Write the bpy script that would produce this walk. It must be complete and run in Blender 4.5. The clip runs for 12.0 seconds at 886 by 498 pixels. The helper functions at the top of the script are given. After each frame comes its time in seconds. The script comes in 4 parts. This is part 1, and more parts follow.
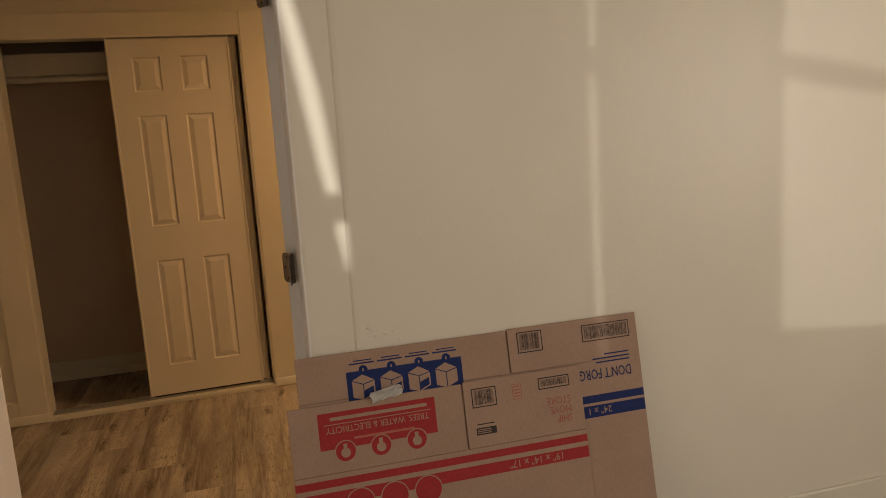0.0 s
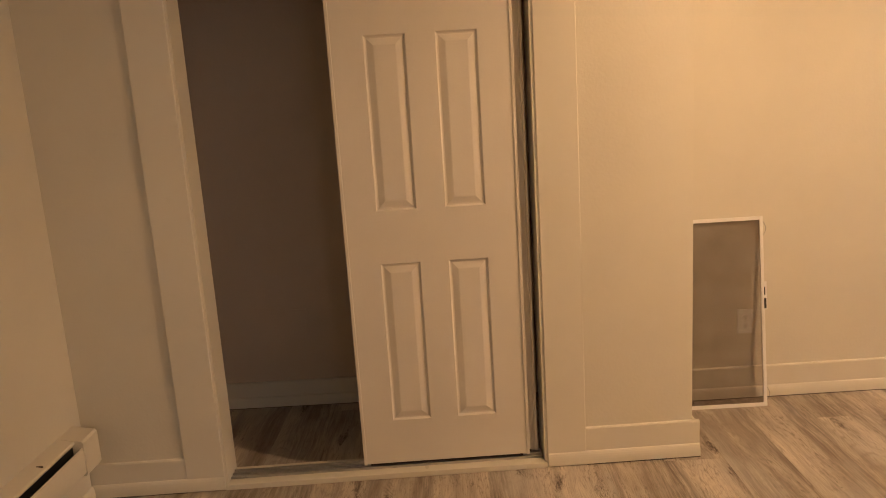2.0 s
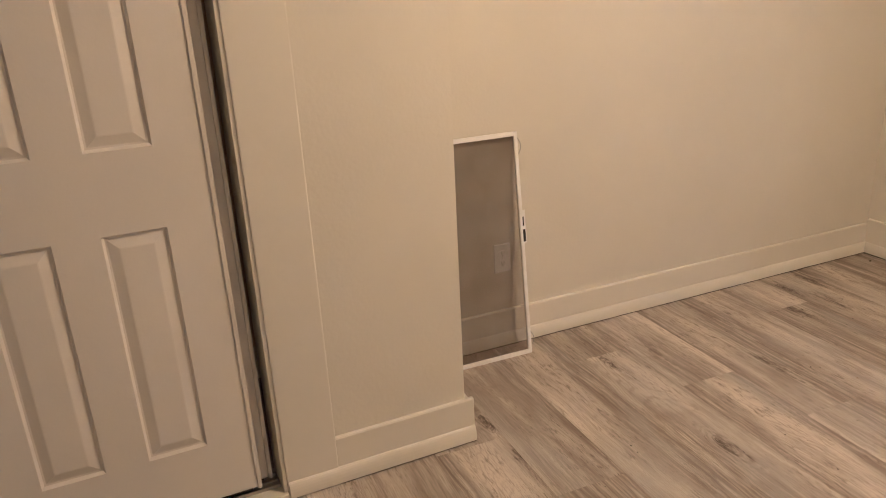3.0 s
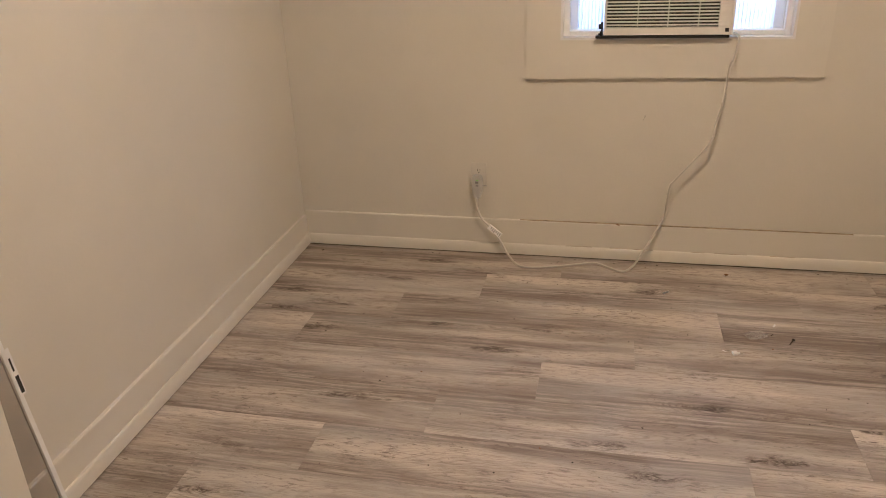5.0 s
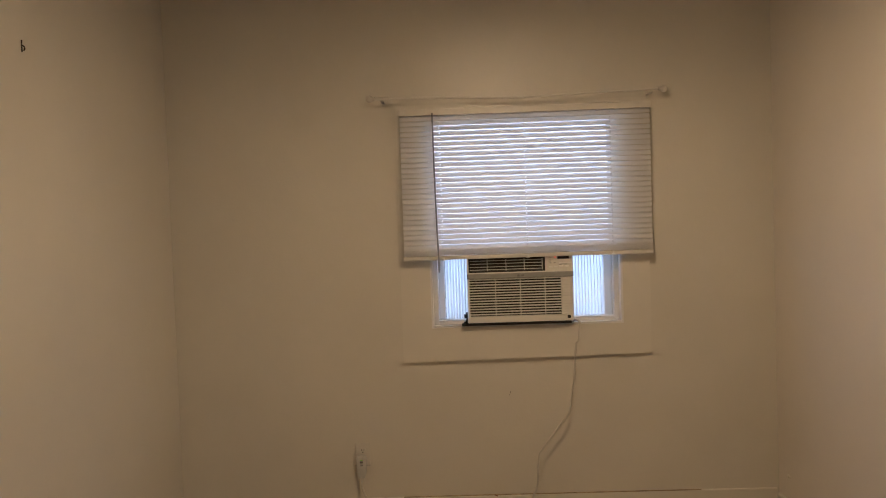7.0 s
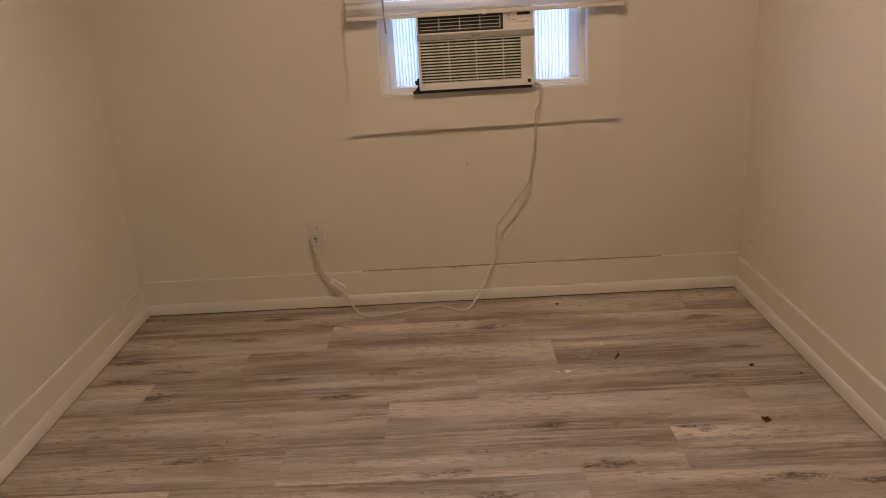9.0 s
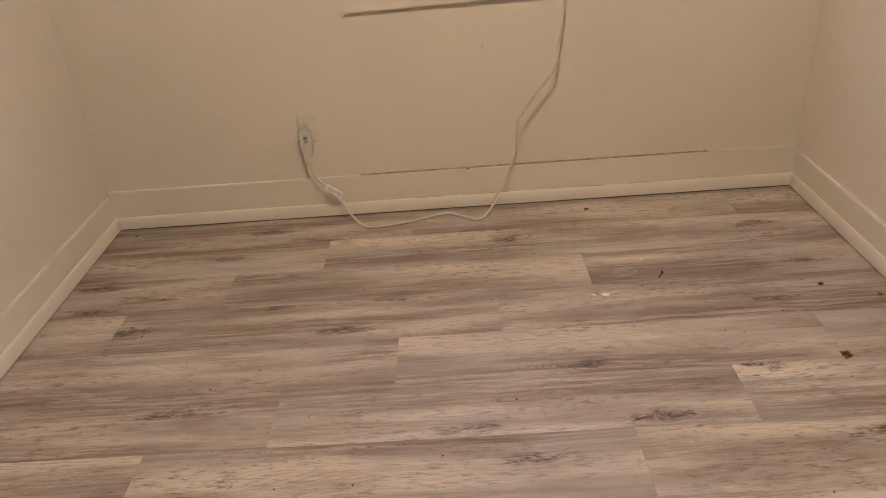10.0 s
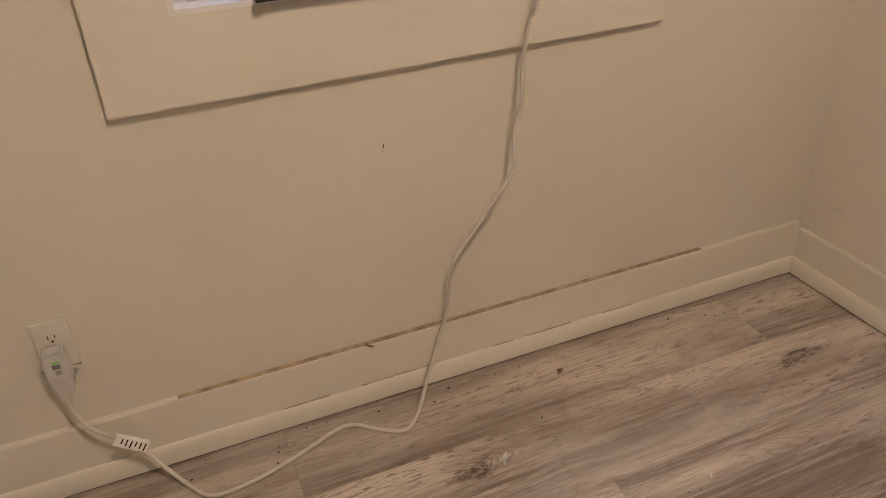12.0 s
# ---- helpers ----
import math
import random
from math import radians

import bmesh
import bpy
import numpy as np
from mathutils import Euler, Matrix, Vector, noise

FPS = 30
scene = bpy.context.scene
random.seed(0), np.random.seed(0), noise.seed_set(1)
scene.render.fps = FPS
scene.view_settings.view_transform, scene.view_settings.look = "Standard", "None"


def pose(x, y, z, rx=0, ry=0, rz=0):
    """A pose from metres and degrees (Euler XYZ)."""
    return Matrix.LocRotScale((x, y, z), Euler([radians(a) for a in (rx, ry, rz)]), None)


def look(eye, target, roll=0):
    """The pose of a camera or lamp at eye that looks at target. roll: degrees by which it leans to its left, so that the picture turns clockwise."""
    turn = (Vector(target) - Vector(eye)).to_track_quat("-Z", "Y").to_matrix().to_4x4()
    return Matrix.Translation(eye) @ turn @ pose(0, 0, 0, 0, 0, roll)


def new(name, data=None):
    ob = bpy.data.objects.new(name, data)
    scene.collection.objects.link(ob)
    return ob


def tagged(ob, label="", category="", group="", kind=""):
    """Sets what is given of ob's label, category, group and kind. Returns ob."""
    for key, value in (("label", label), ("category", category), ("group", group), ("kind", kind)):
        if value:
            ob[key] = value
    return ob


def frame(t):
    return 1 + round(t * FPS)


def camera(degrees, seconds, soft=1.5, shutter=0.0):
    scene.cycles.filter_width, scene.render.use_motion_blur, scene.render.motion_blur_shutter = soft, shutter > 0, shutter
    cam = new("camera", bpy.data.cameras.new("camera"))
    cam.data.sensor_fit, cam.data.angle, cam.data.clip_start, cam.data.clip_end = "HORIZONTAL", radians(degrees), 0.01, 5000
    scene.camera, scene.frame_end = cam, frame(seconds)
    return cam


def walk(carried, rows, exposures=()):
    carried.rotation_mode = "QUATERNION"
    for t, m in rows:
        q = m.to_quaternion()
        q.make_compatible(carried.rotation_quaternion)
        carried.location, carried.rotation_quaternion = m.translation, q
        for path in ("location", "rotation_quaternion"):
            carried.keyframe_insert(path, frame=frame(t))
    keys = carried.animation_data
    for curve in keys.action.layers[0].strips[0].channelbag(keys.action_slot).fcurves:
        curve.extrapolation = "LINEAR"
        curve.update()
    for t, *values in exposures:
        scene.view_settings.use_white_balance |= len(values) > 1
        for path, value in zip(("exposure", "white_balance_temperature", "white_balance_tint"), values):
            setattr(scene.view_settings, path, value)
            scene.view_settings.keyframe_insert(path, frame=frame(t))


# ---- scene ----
cam = camera(61.5, 12.0, soft=1.0)
PATH = [
    (0, (0.078, 0.071, 1.507), (0.579, 1.98, 1.186), -3.7),
    (0.5, (0.126, 0.532, 1.487), (0.308, 2.496, 1.158), -3.4),
    (1, (0.02, 1.008, 1.467), (-0.062, 2.976, 1.124), -3.2),
    (1.5, (-0.123, 1.437, 1.479), (-0.229, 3.399, 1.104), -3.1),
    (2, (-0.164, 1.906, 1.454), (-0.196, 3.864, 1.052), -3.6),
    (2.5, (-0.21, 2.359, 1.43), (0.011, 4.278, 0.912), -4.0),
    (3, (-0.074, 2.789, 1.392), (0.633, 4.528, 0.702), -2.9),
    (3.3, (0.068, 3.017, 1.415), (1.076, 4.554, 0.628), -1.9),
    (3.5, (0.13, 3.114, 1.422), (1.316, 4.5, 0.603), -1.9),
    (3.7, (0.129, 3.203, 1.401), (1.494, 4.404, 0.567), -1.9),
    (5.3, (-0.178, 3.802, 1.455), (1.662, 4.111, 0.735), -1.5),
    (5.5, (-0.271, 3.807, 1.46), (1.614, 4.062, 0.841), -1.5),
    (6, (-0.383, 3.804, 1.472), (1.586, 3.921, 1.144), -1.6),
    (6.5, (-0.376, 3.811, 1.465), (1.621, 3.857, 1.364), -1.9),
    (6.7, (-0.375, 3.817, 1.469), (1.624, 3.857, 1.413), -2.0),
    (8.3, (-0.357, 3.766, 1.511), (1.605, 3.867, 1.136), -2.8),
    (8.5, (-0.335, 3.74, 1.484), (1.609, 3.831, 1.024), -3.2),
    (9, (-0.159, 3.646, 1.402), (1.732, 3.697, 0.754), -3.5),
    (9.5, (0.021, 3.591, 1.356), (1.841, 3.648, 0.528), -4.5),
    (10, (0.308, 3.704, 1.336), (2.069, 3.772, 0.389), -4.8),
    (10.5, (0.663, 3.817, 1.341), (2.403, 3.833, 0.355), -3.6),
    (11, (1.104, 3.898, 1.368), (2.836, 3.89, 0.368), -3.7),
    (11.5, (1.44, 3.98, 1.298), (3.153, 3.772, 0.286), -4.2),
    (12, (1.775, 4.018, 1.289), (3.368, 3.402, 0.249), -2.8),
]
EXPOSURES = [
    (0.0, -0.45, 9000, 14), (0.5, -0.24, 8600, 14), (0.8, -0.14, 8300, 14), (1.4, 0.12, 7750, 17), (2.0, 0.46, 6850, 14), (2.6, 0.52, 5600, 11),
    (3.6, 0.53, 4900, 8), (5.4, 0.02, 4780, 7), (6.0, -0.46, 5200, 6), (6.6, -0.58, 5300, 5), (8.4, -0.60, 5100, 9),
    (9.0, -0.29, 5150, 11), (9.6, 0.16, 4850, 10), (10.5, 0.40, 4850, 8), (12.0, 0.20, 4800, 8),
]
walk(cam, [(t, look(eye, target, roll)) for t, eye, target, roll in PATH], EXPOSURES)

# ---- world, sun and lamps ----
SUN_X, SUN_Z = 0.20, 0.12          # the sun's run in x and its fall in z for each metre along y
sun_way = Vector((SUN_X, 1.0, -SUN_Z)).normalized()
world = bpy.data.worlds.new("world")
scene.world = world
world.use_nodes = True
wn = world.node_tree.nodes
sky = wn.new("ShaderNodeTexSky")
sky.sky_type, sky.sun_disc = "NISHITA", False
sky.sun_elevation, sky.sun_rotation = math.asin(-sun_way.z), math.atan2(-sun_way.x, -sun_way.y)
wn["Background"].inputs["Strength"].default_value = 0.12
world.node_tree.links.new(sky.outputs["Color"], wn["Background"].inputs["Color"])

sun = new("sun", bpy.data.lights.new("sun", "SUN"))
sun.data.energy, sun.data.angle, sun.data.color = 2.7, radians(0.5), (0.80, 0.90, 1.0)
sun.matrix_world = look((0, 0, 0), sun_way)


XHE = 3.172      # the hall's east wall


def area(name, m, wide, high, watts, colour):
    lamp = new(name, bpy.data.lights.new(name, "AREA"))
    lamp.data.shape, lamp.data.size, lamp.data.size_y = "RECTANGLE", wide, high
    lamp.data.energy, lamp.data.color = watts, colour
    lamp.matrix_world = m
    return lamp


area("window_daylight", look((3.42, 3.5075, 1.5), (2.0, 3.5075, 1.5)), 1.5, 1.5, 40, (0.75, 0.80, 1.0))
# Added fill lamps that brighten the hall; their side windows are invented.
area("hall_daylight", look((XHE - 0.03, -0.25, 1.5), (0.3, 1.3, 1.4)), 1.5, 1.3, 37, (0.88, 0.93, 1.0))
area("hall_west_daylight", look((-2.57, -0.25, 1.5), (0.0, 1.3, 1.4)), 1.5, 1.3, 20, (0.95, 0.93, 1.0))
area("hall_sheer_daylight", look((1.4, -1.59, 1.7), (1.4, 2.0, 1.5)), 0.8, 0.9, 12, (0.98, 0.95, 0.95))

# ---- materials ----
def material(name, rough=0.5, metal=0.0):
    m = bpy.data.materials.new(name)
    m.use_nodes = True
    b = m.node_tree.nodes["Principled BSDF"]
    b.inputs["Roughness"].default_value, b.inputs["Metallic"].default_value = rough, metal
    return m, m.node_tree, b


def node(tree, kind, **settings):
    n = tree.nodes.new(kind)
    for key, value in settings.items():
        n.inputs[key].default_value = value
    return n


def coords(tree, scale=(1, 1, 1), source="Object", offset=None):
    tc = tree.nodes.new("ShaderNodeTexCoord")
    mp = tree.nodes.new("ShaderNodeMapping")
    mp.inputs["Scale"].default_value = scale
    tree.links.new(tc.outputs[source], mp.inputs["Vector"])
    if offset is not None:
        tree.links.new(offset, mp.inputs["Location"])
    return mp.outputs["Vector"]


def ramp(tree, fac, stops):
    r = tree.nodes.new("ShaderNodeValToRGB")
    e = r.color_ramp.elements
    while len(e) < len(stops):
        e.new(0.5)
    for el, (p, c) in zip(e, stops):
        el.position, el.color = p, (*c, 1) if len(c) == 3 else c
    tree.links.new(fac, r.inputs["Fac"])
    return r.outputs["Color"]


def mix(tree, fac, a, b, blend="MIX"):
    n = tree.nodes.new("ShaderNodeMix")
    n.data_type, n.blend_type = "RGBA", blend
    for sock, v in ((n.inputs[0], fac), (n.inputs[6], a), (n.inputs[7], b)):
        if isinstance(v, bpy.types.NodeSocket):
            tree.links.new(v, sock)
        elif isinstance(v, (int, float)):
            sock.default_value = v
        else:
            sock.default_value = (*v, 1)
    return n.outputs[2]


def bump(tree, bsdf, height, strength, distance=0.002):
    n = tree.nodes.new("ShaderNodeBump")
    n.inputs["Strength"].default_value, n.inputs["Distance"].default_value = strength, distance
    tree.links.new(height, n.inputs["Height"])
    tree.links.new(n.outputs["Normal"], bsdf.inputs["Normal"])


def painted(name, colour, rough=0.45, grain=60.0, relief=0.25, blotch=0.06, source="Object", dirt=0.0):
    """Rolled or brushed paint: faint blotches, fine orange peel, a little wear."""
    m, t, b = material(name, rough)
    big = node(t, "ShaderNodeTexNoise", Scale=1.7, Detail=4.0, Roughness=0.6)
    t.links.new(coords(t, source=source), big.inputs["Vector"])
    fine = node(t, "ShaderNodeTexNoise", Scale=grain, Detail=3.0)
    t.links.new(coords(t, source=source), fine.inputs["Vector"])
    dark = tuple(c * (1 - blotch * 2) for c in colour)
    c = ramp(t, big.outputs["Fac"], [(0.3, dark), (0.65, colour)])
    if dirt:
        spots = node(t, "ShaderNodeTexNoise", Scale=14.0, Detail=6.0, Roughness=0.7)
        t.links.new(coords(t, source=source), spots.inputs["Vector"])
        f = ramp(t, spots.outputs["Fac"], [(0.62, (0, 0, 0)), (0.8, (dirt,) * 3)])
        c = mix(t, f, c, (0.30, 0.24, 0.18))
    t.links.new(c, b.inputs["Base Color"])
    r = ramp(t, big.outputs["Fac"], [(0.3, (rough * 0.85,) * 3), (0.7, (min(1, rough * 1.15),) * 3)])
    t.links.new(r, b.inputs["Roughness"])
    bump(t, b, fine.outputs["Fac"], relief, 0.0012)
    return m


def plain(name, colour, rough=0.5, metal=0.0, vary=0.12, scale=30.0, relief=0.0):
    m, t, b = material(name, rough, metal)
    n = node(t, "ShaderNodeTexNoise", Scale=scale, Detail=4.0)
    t.links.new(coords(t), n.inputs["Vector"])
    t.links.new(ramp(t, n.outputs["Fac"], [(0.3, tuple(c * (1 - vary) for c in colour)), (0.7, tuple(min(1, c * (1 + vary * 0.5)) for c in colour))]), b.inputs["Base Color"])
    if relief:
        bump(t, b, n.outputs["Fac"], relief, 0.001)
    return m


WALL = painted("wall_paint", (0.665, 0.63, 0.54), 0.38, 85, 0.5, 0.03)
# Browner and a little darker than WALL; for the closet back and its plate.
CLOSET = painted("closet_brown", (0.60, 0.495, 0.405), 0.45, 70, 0.35, 0.05)
HALL = painted("hall_paint", (0.72, 0.67, 0.59), 0.40, 55, 0.4, 0.03)
TRIM = painted("trim_paint", (0.69, 0.655, 0.565), 0.32, 45, 0.12, 0.03, dirt=0.10)
FRAMEPAINT = painted("frame_paint", (0.76, 0.75, 0.73), 0.32, 45, 0.12, 0.03, dirt=0.10)
CEILING = painted("ceiling_paint", (0.62, 0.60, 0.56), 0.7, 40, 0.4, 0.03)
DOORPAINT = painted("door_paint", (0.71, 0.67, 0.605), 0.38, 120, 0.15, 0.02)
PLASTIC = plain("white_plastic", (0.80, 0.79, 0.76), 0.35, 0, 0.04)
ACPLASTIC = plain("ac_plastic", (0.70, 0.68, 0.63), 0.4, 0, 0.05, 12)
GREYPLASTIC = plain("grey_plastic", (0.18, 0.18, 0.17), 0.4)
LIGHTGREY = plain("light_grey_plastic", (0.30, 0.30, 0.285), 0.4)
BLACK = plain("black_plastic", (0.012, 0.012, 0.012), 0.5)
FOAM = plain("black_foam", (0.02, 0.02, 0.02), 0.95, 0, 0.4, 60, 0.4)
NICKEL = plain("satin_nickel", (0.25, 0.225, 0.20), 0.38, 1.0, 0.1, 90)
ALU = plain("aluminium", (0.55, 0.54, 0.52), 0.4, 1.0, 0.1, 60)
PLUGGREY = plain("pale_grey_plastic", (0.56, 0.55, 0.51), 0.4)
PLATE = plain("cream_plastic", (0.65, 0.62, 0.545), 0.35, 0, 0.04)
CABLE = plain("cable_sheath", (0.57, 0.54, 0.475), 0.45, 0, 0.06)
PAPER = plain("white_paper", (0.82, 0.81, 0.79), 0.8)
BROWNBIT = plain("brown_flake", (0.24, 0.12, 0.05), 0.8, 0, 0.4, 200)
DARKBIT = plain("dark_crumb_and_shade", (0.05, 0.035, 0.025), 0.8)
INK_RED = plain("red_ink", (0.36, 0.035, 0.04), 0.6, 0, 0.12, 90)
INK_BLUE = plain("blue_ink", (0.014, 0.028, 0.115), 0.6, 0, 0.12, 90)
INK_BLACK = plain("black_ink", (0.05, 0.04, 0.04), 0.6, 0, 0.2, 90)
INK_PINK = plain("pale_red_ink", (0.42, 0.14, 0.11), 0.6, 0, 0.1, 90)
for ink in (INK_RED, INK_BLUE, INK_BLACK, INK_PINK):
    ink.node_tree.nodes["Principled BSDF"].inputs["Specular IOR Level"].default_value = 0.12
CLOTH = plain("sun_mask_cloth", (0.35, 0.32, 0.28), 0.9, 0, 0.2, 80, 0.3)


def cardboard():
    m, t, b = material("cardboard", 0.75)
    b.inputs["Specular IOR Level"].default_value = 0.2
    n = node(t, "ShaderNodeTexNoise", Scale=6.0, Detail=6.0, Roughness=0.65)
    t.links.new(coords(t), n.inputs["Vector"])
    f = node(t, "ShaderNodeTexNoise", Scale=260.0, Detail=2.0)
    t.links.new(coords(t, (1, 0.25, 1)), f.inputs["Vector"])
    c = mix(t, 0.35, ramp(t, n.outputs["Fac"], [(0.3, (0.325, 0.210, 0.160)), (0.7, (0.385, 0.255, 0.198))]),
            ramp(t, f.outputs["Fac"], [(0.3, (0.30, 0.195, 0.145)), (0.7, (0.41, 0.28, 0.215))]))
    t.links.new(c, b.inputs["Base Color"])
    flute = node(t, "ShaderNodeTexWave", Scale=42.0, Distortion=0.4)
    t.links.new(coords(t), flute.inputs["Vector"])
    bump(t, b, flute.outputs["Fac"], 0.08, 0.001)
    return m


CARD = cardboard()


def vinyl_plank():
    """Greyish limed-oak vinyl: pale ground, long smoky streaks, fine pores and knots; each board is its own cut of it."""
    m, t, b = material("vinyl_plank", 0.42)
    info = t.nodes.new("ShaderNodeObjectInfo")
    shift = t.nodes.new("ShaderNodeVectorMath")
    shift.operation = "MULTIPLY"
    comb = t.nodes.new("ShaderNodeCombineXYZ")
    for k in range(3):
        t.links.new(info.outputs["Random"], comb.inputs[k])
    t.links.new(comb.outputs["Vector"], shift.inputs[0])
    shift.inputs[1].default_value = (37.0, 61.0, 0.0)
    tc = t.nodes.new("ShaderNodeTexCoord")
    add = t.nodes.new("ShaderNodeVectorMath")
    t.links.new(tc.outputs["Object"], add.inputs[0])
    t.links.new(shift.outputs["Vector"], add.inputs[1])
    base = add.outputs["Vector"]
    # slow wander of the grain
    warp = node(t, "ShaderNodeTexNoise", Scale=2.2, Detail=2.0)
    t.links.new(base, warp.inputs["Vector"])
    w2 = t.nodes.new("ShaderNodeVectorMath")
    w2.operation = "MULTIPLY_ADD"
    t.links.new(warp.outputs["Color"], w2.inputs[0])
    w2.inputs[1].default_value = (0.034, 0.08, 0.0)
    t.links.new(base, w2.inputs[2])

    def stretched(sx, sy, detail, rough=0.6, src=w2.outputs["Vector"]):
        mp = t.nodes.new("ShaderNodeMapping")
        mp.inputs["Scale"].default_value = (sx, sy, 1)
        t.links.new(src, mp.inputs["Vector"])
        n = node(t, "ShaderNodeTexNoise", Scale=1.0, Detail=detail, Roughness=rough)
        t.links.new(mp.outputs["Vector"], n.inputs["Vector"])
        return n.outputs["Fac"]

    def sum_of(a, ka, b):
        n = t.nodes.new("ShaderNodeMath")
        n.operation = "MULTIPLY_ADD"
        t.links.new(a, n.inputs[0])
        n.inputs[1].default_value = ka
        if isinstance(b, (int, float)):
            n.inputs[2].default_value = b
        else:
            t.links.new(b, n.inputs[2])
        return n.outputs[0]

    def times(a, b):
        n = t.nodes.new("ShaderNodeMath")
        n.operation = "MULTIPLY"
        t.links.new(a, n.inputs[0])
        t.links.new(b, n.inputs[1])
        return n.outputs[0]

    def grey(fac, *stops):
        return ramp(t, fac, [(p, (v,) * 3) for p, v in stops])

    def lines(field, turns):
        ring = t.nodes.new("ShaderNodeMath")
        ring.operation = "SINE"
        t.links.new(sum_of(field, turns, 0.0), ring.inputs[0])
        return ring.outputs[0]

    fine = stretched(260.0, 10.0, 4.0, 0.65)
    streak = stretched(70.0, 2.6, 5.0, 0.68)
    scribble = stretched(120.0, 34.0, 4.0, 0.7)
    fleck = stretched(95.0, 17.0, 5.0, 0.78)
    cloud = stretched(8.0, 1.1, 3.0, 0.55)
    # pale limed ground with faint long grain
    c = ramp(t, sum_of(streak, 0.24, sum_of(fleck, 0.12, sum_of(fine, 0.08, cloud))), [(0.57, (0.315, 0.266, 0.220)), (0.66, (0.425, 0.370, 0.313)), (0.84, (0.610, 0.540, 0.458))])
    c = mix(t, grey(fine, (0.36, 0.60), (0.48, 0.0)), c, (0.27, 0.222, 0.182))
    busy = grey(stretched(9.0, 2.2, 2.0), (0.40, 0.25), (0.62, 1.0))
    c = mix(t, times(grey(fleck, (0.395, 0.95), (0.468, 0.0)), busy), c, (0.165, 0.130, 0.103))
    c = mix(t, times(grey(fleck, (0.56, 0.0), (0.66, 0.60)), busy), c, (0.60, 0.54, 0.47))
    # smoky bands that gather along the board's long edges
    side = t.nodes.new("ShaderNodeSeparateXYZ")
    t.links.new(tc.outputs["Object"], side.inputs[0])
    edge = t.nodes.new("ShaderNodeMath")
    edge.operation = "ABSOLUTE"
    t.links.new(side.outputs["X"], edge.inputs[0])
    band = sum_of(fleck, 0.16, sum_of(grey(edge.outputs[0], (0.045, 0.0), (0.115, 1.0)), 0.075, sum_of(streak, 0.22, stretched(7.5, 0.62, 3.0, 0.5))))
    c = mix(t, times(grey(band, (0.668, 0.0), (0.735, 0.74), (0.80, 0.97)), grey(streak, (0.38, 1.0), (0.60, 0.30))), c, (0.150, 0.117, 0.093))
    c = mix(t, grey(stretched(3.2, 1.3, 3.0), (0.48, 0.0), (0.70, 0.55)), c, (0.45, 0.43, 0.40))
    # scattered knots: scribbled hearts inside flowing growth rings
    mp = t.nodes.new("ShaderNodeMapping")
    mp.inputs["Scale"].default_value = (6.2, 1.7, 1)
    t.links.new(w2.outputs["Vector"], mp.inputs["Vector"])
    vor = node(t, "ShaderNodeTexVoronoi", Scale=1.0, Randomness=1.0)
    vor.voronoi_dimensions = "2D"
    t.links.new(mp.outputs["Vector"], vor.inputs["Vector"])
    sep = t.nodes.new("ShaderNodeSeparateColor")
    t.links.new(vor.outputs["Color"], sep.inputs["Color"])
    has = grey(sep.outputs["Red"], (0.46, 0.0), (0.58, 1.0))
    swell = times(grey(vor.outputs["Distance"], (0.0, 1.0), (0.10, 0.45), (0.30, 0.0)), has)
    figure = sum_of(scribble, 0.012, sum_of(swell, 0.07, stretched(6.0, 0.5, 1.0, 0.4)))
    shown = grey(stretched(5.0, 1.5, 2.0), (0.44, 0.10), (0.62, 0.75))
    c = mix(t, times(grey(lines(figure, 420.0), (0.45, 0.0), (0.98, 0.60)), shown), c, (0.235, 0.193, 0.158))
    ragged = sum_of(stretched(30.0, 8.0, 4.0, 0.7), 0.66, sum_of(scribble, 0.10, vor.outputs["Distance"]))
    halo = times(grey(ragged, (0.42, 0.95), (0.62, 0.0)), has)
    c = mix(t, times(halo, grey(lines(figure, 620.0), (0.0, 0.10), (0.85, 1.0))), c, (0.160, 0.122, 0.096))
    heart = times(grey(ragged, (0.41, 1.0), (0.52, 0.0)), has)
    c = mix(t, times(heart, grey(scribble, (0.44, 0.95), (0.56, 0.25))), c, (0.075, 0.053, 0.040))
    hue = ramp(t, info.outputs["Random"], [(0.0, (0.95, 0.94, 0.93)), (0.5, (1.03, 1.03, 1.03)), (1.0, (1.08, 1.08, 1.09))])
    c = mix(t, 1.0, c, hue, "MULTIPLY")
    t.links.new(c, b.inputs["Base Color"])
    t.links.new(ramp(t, fine, [(0.3, (0.62,) * 3), (0.7, (0.46,) * 3)]), b.inputs["Roughness"])
    bump(t, b, fine, 0.12, 0.0006)
    return m


PLANK = vinyl_plank()


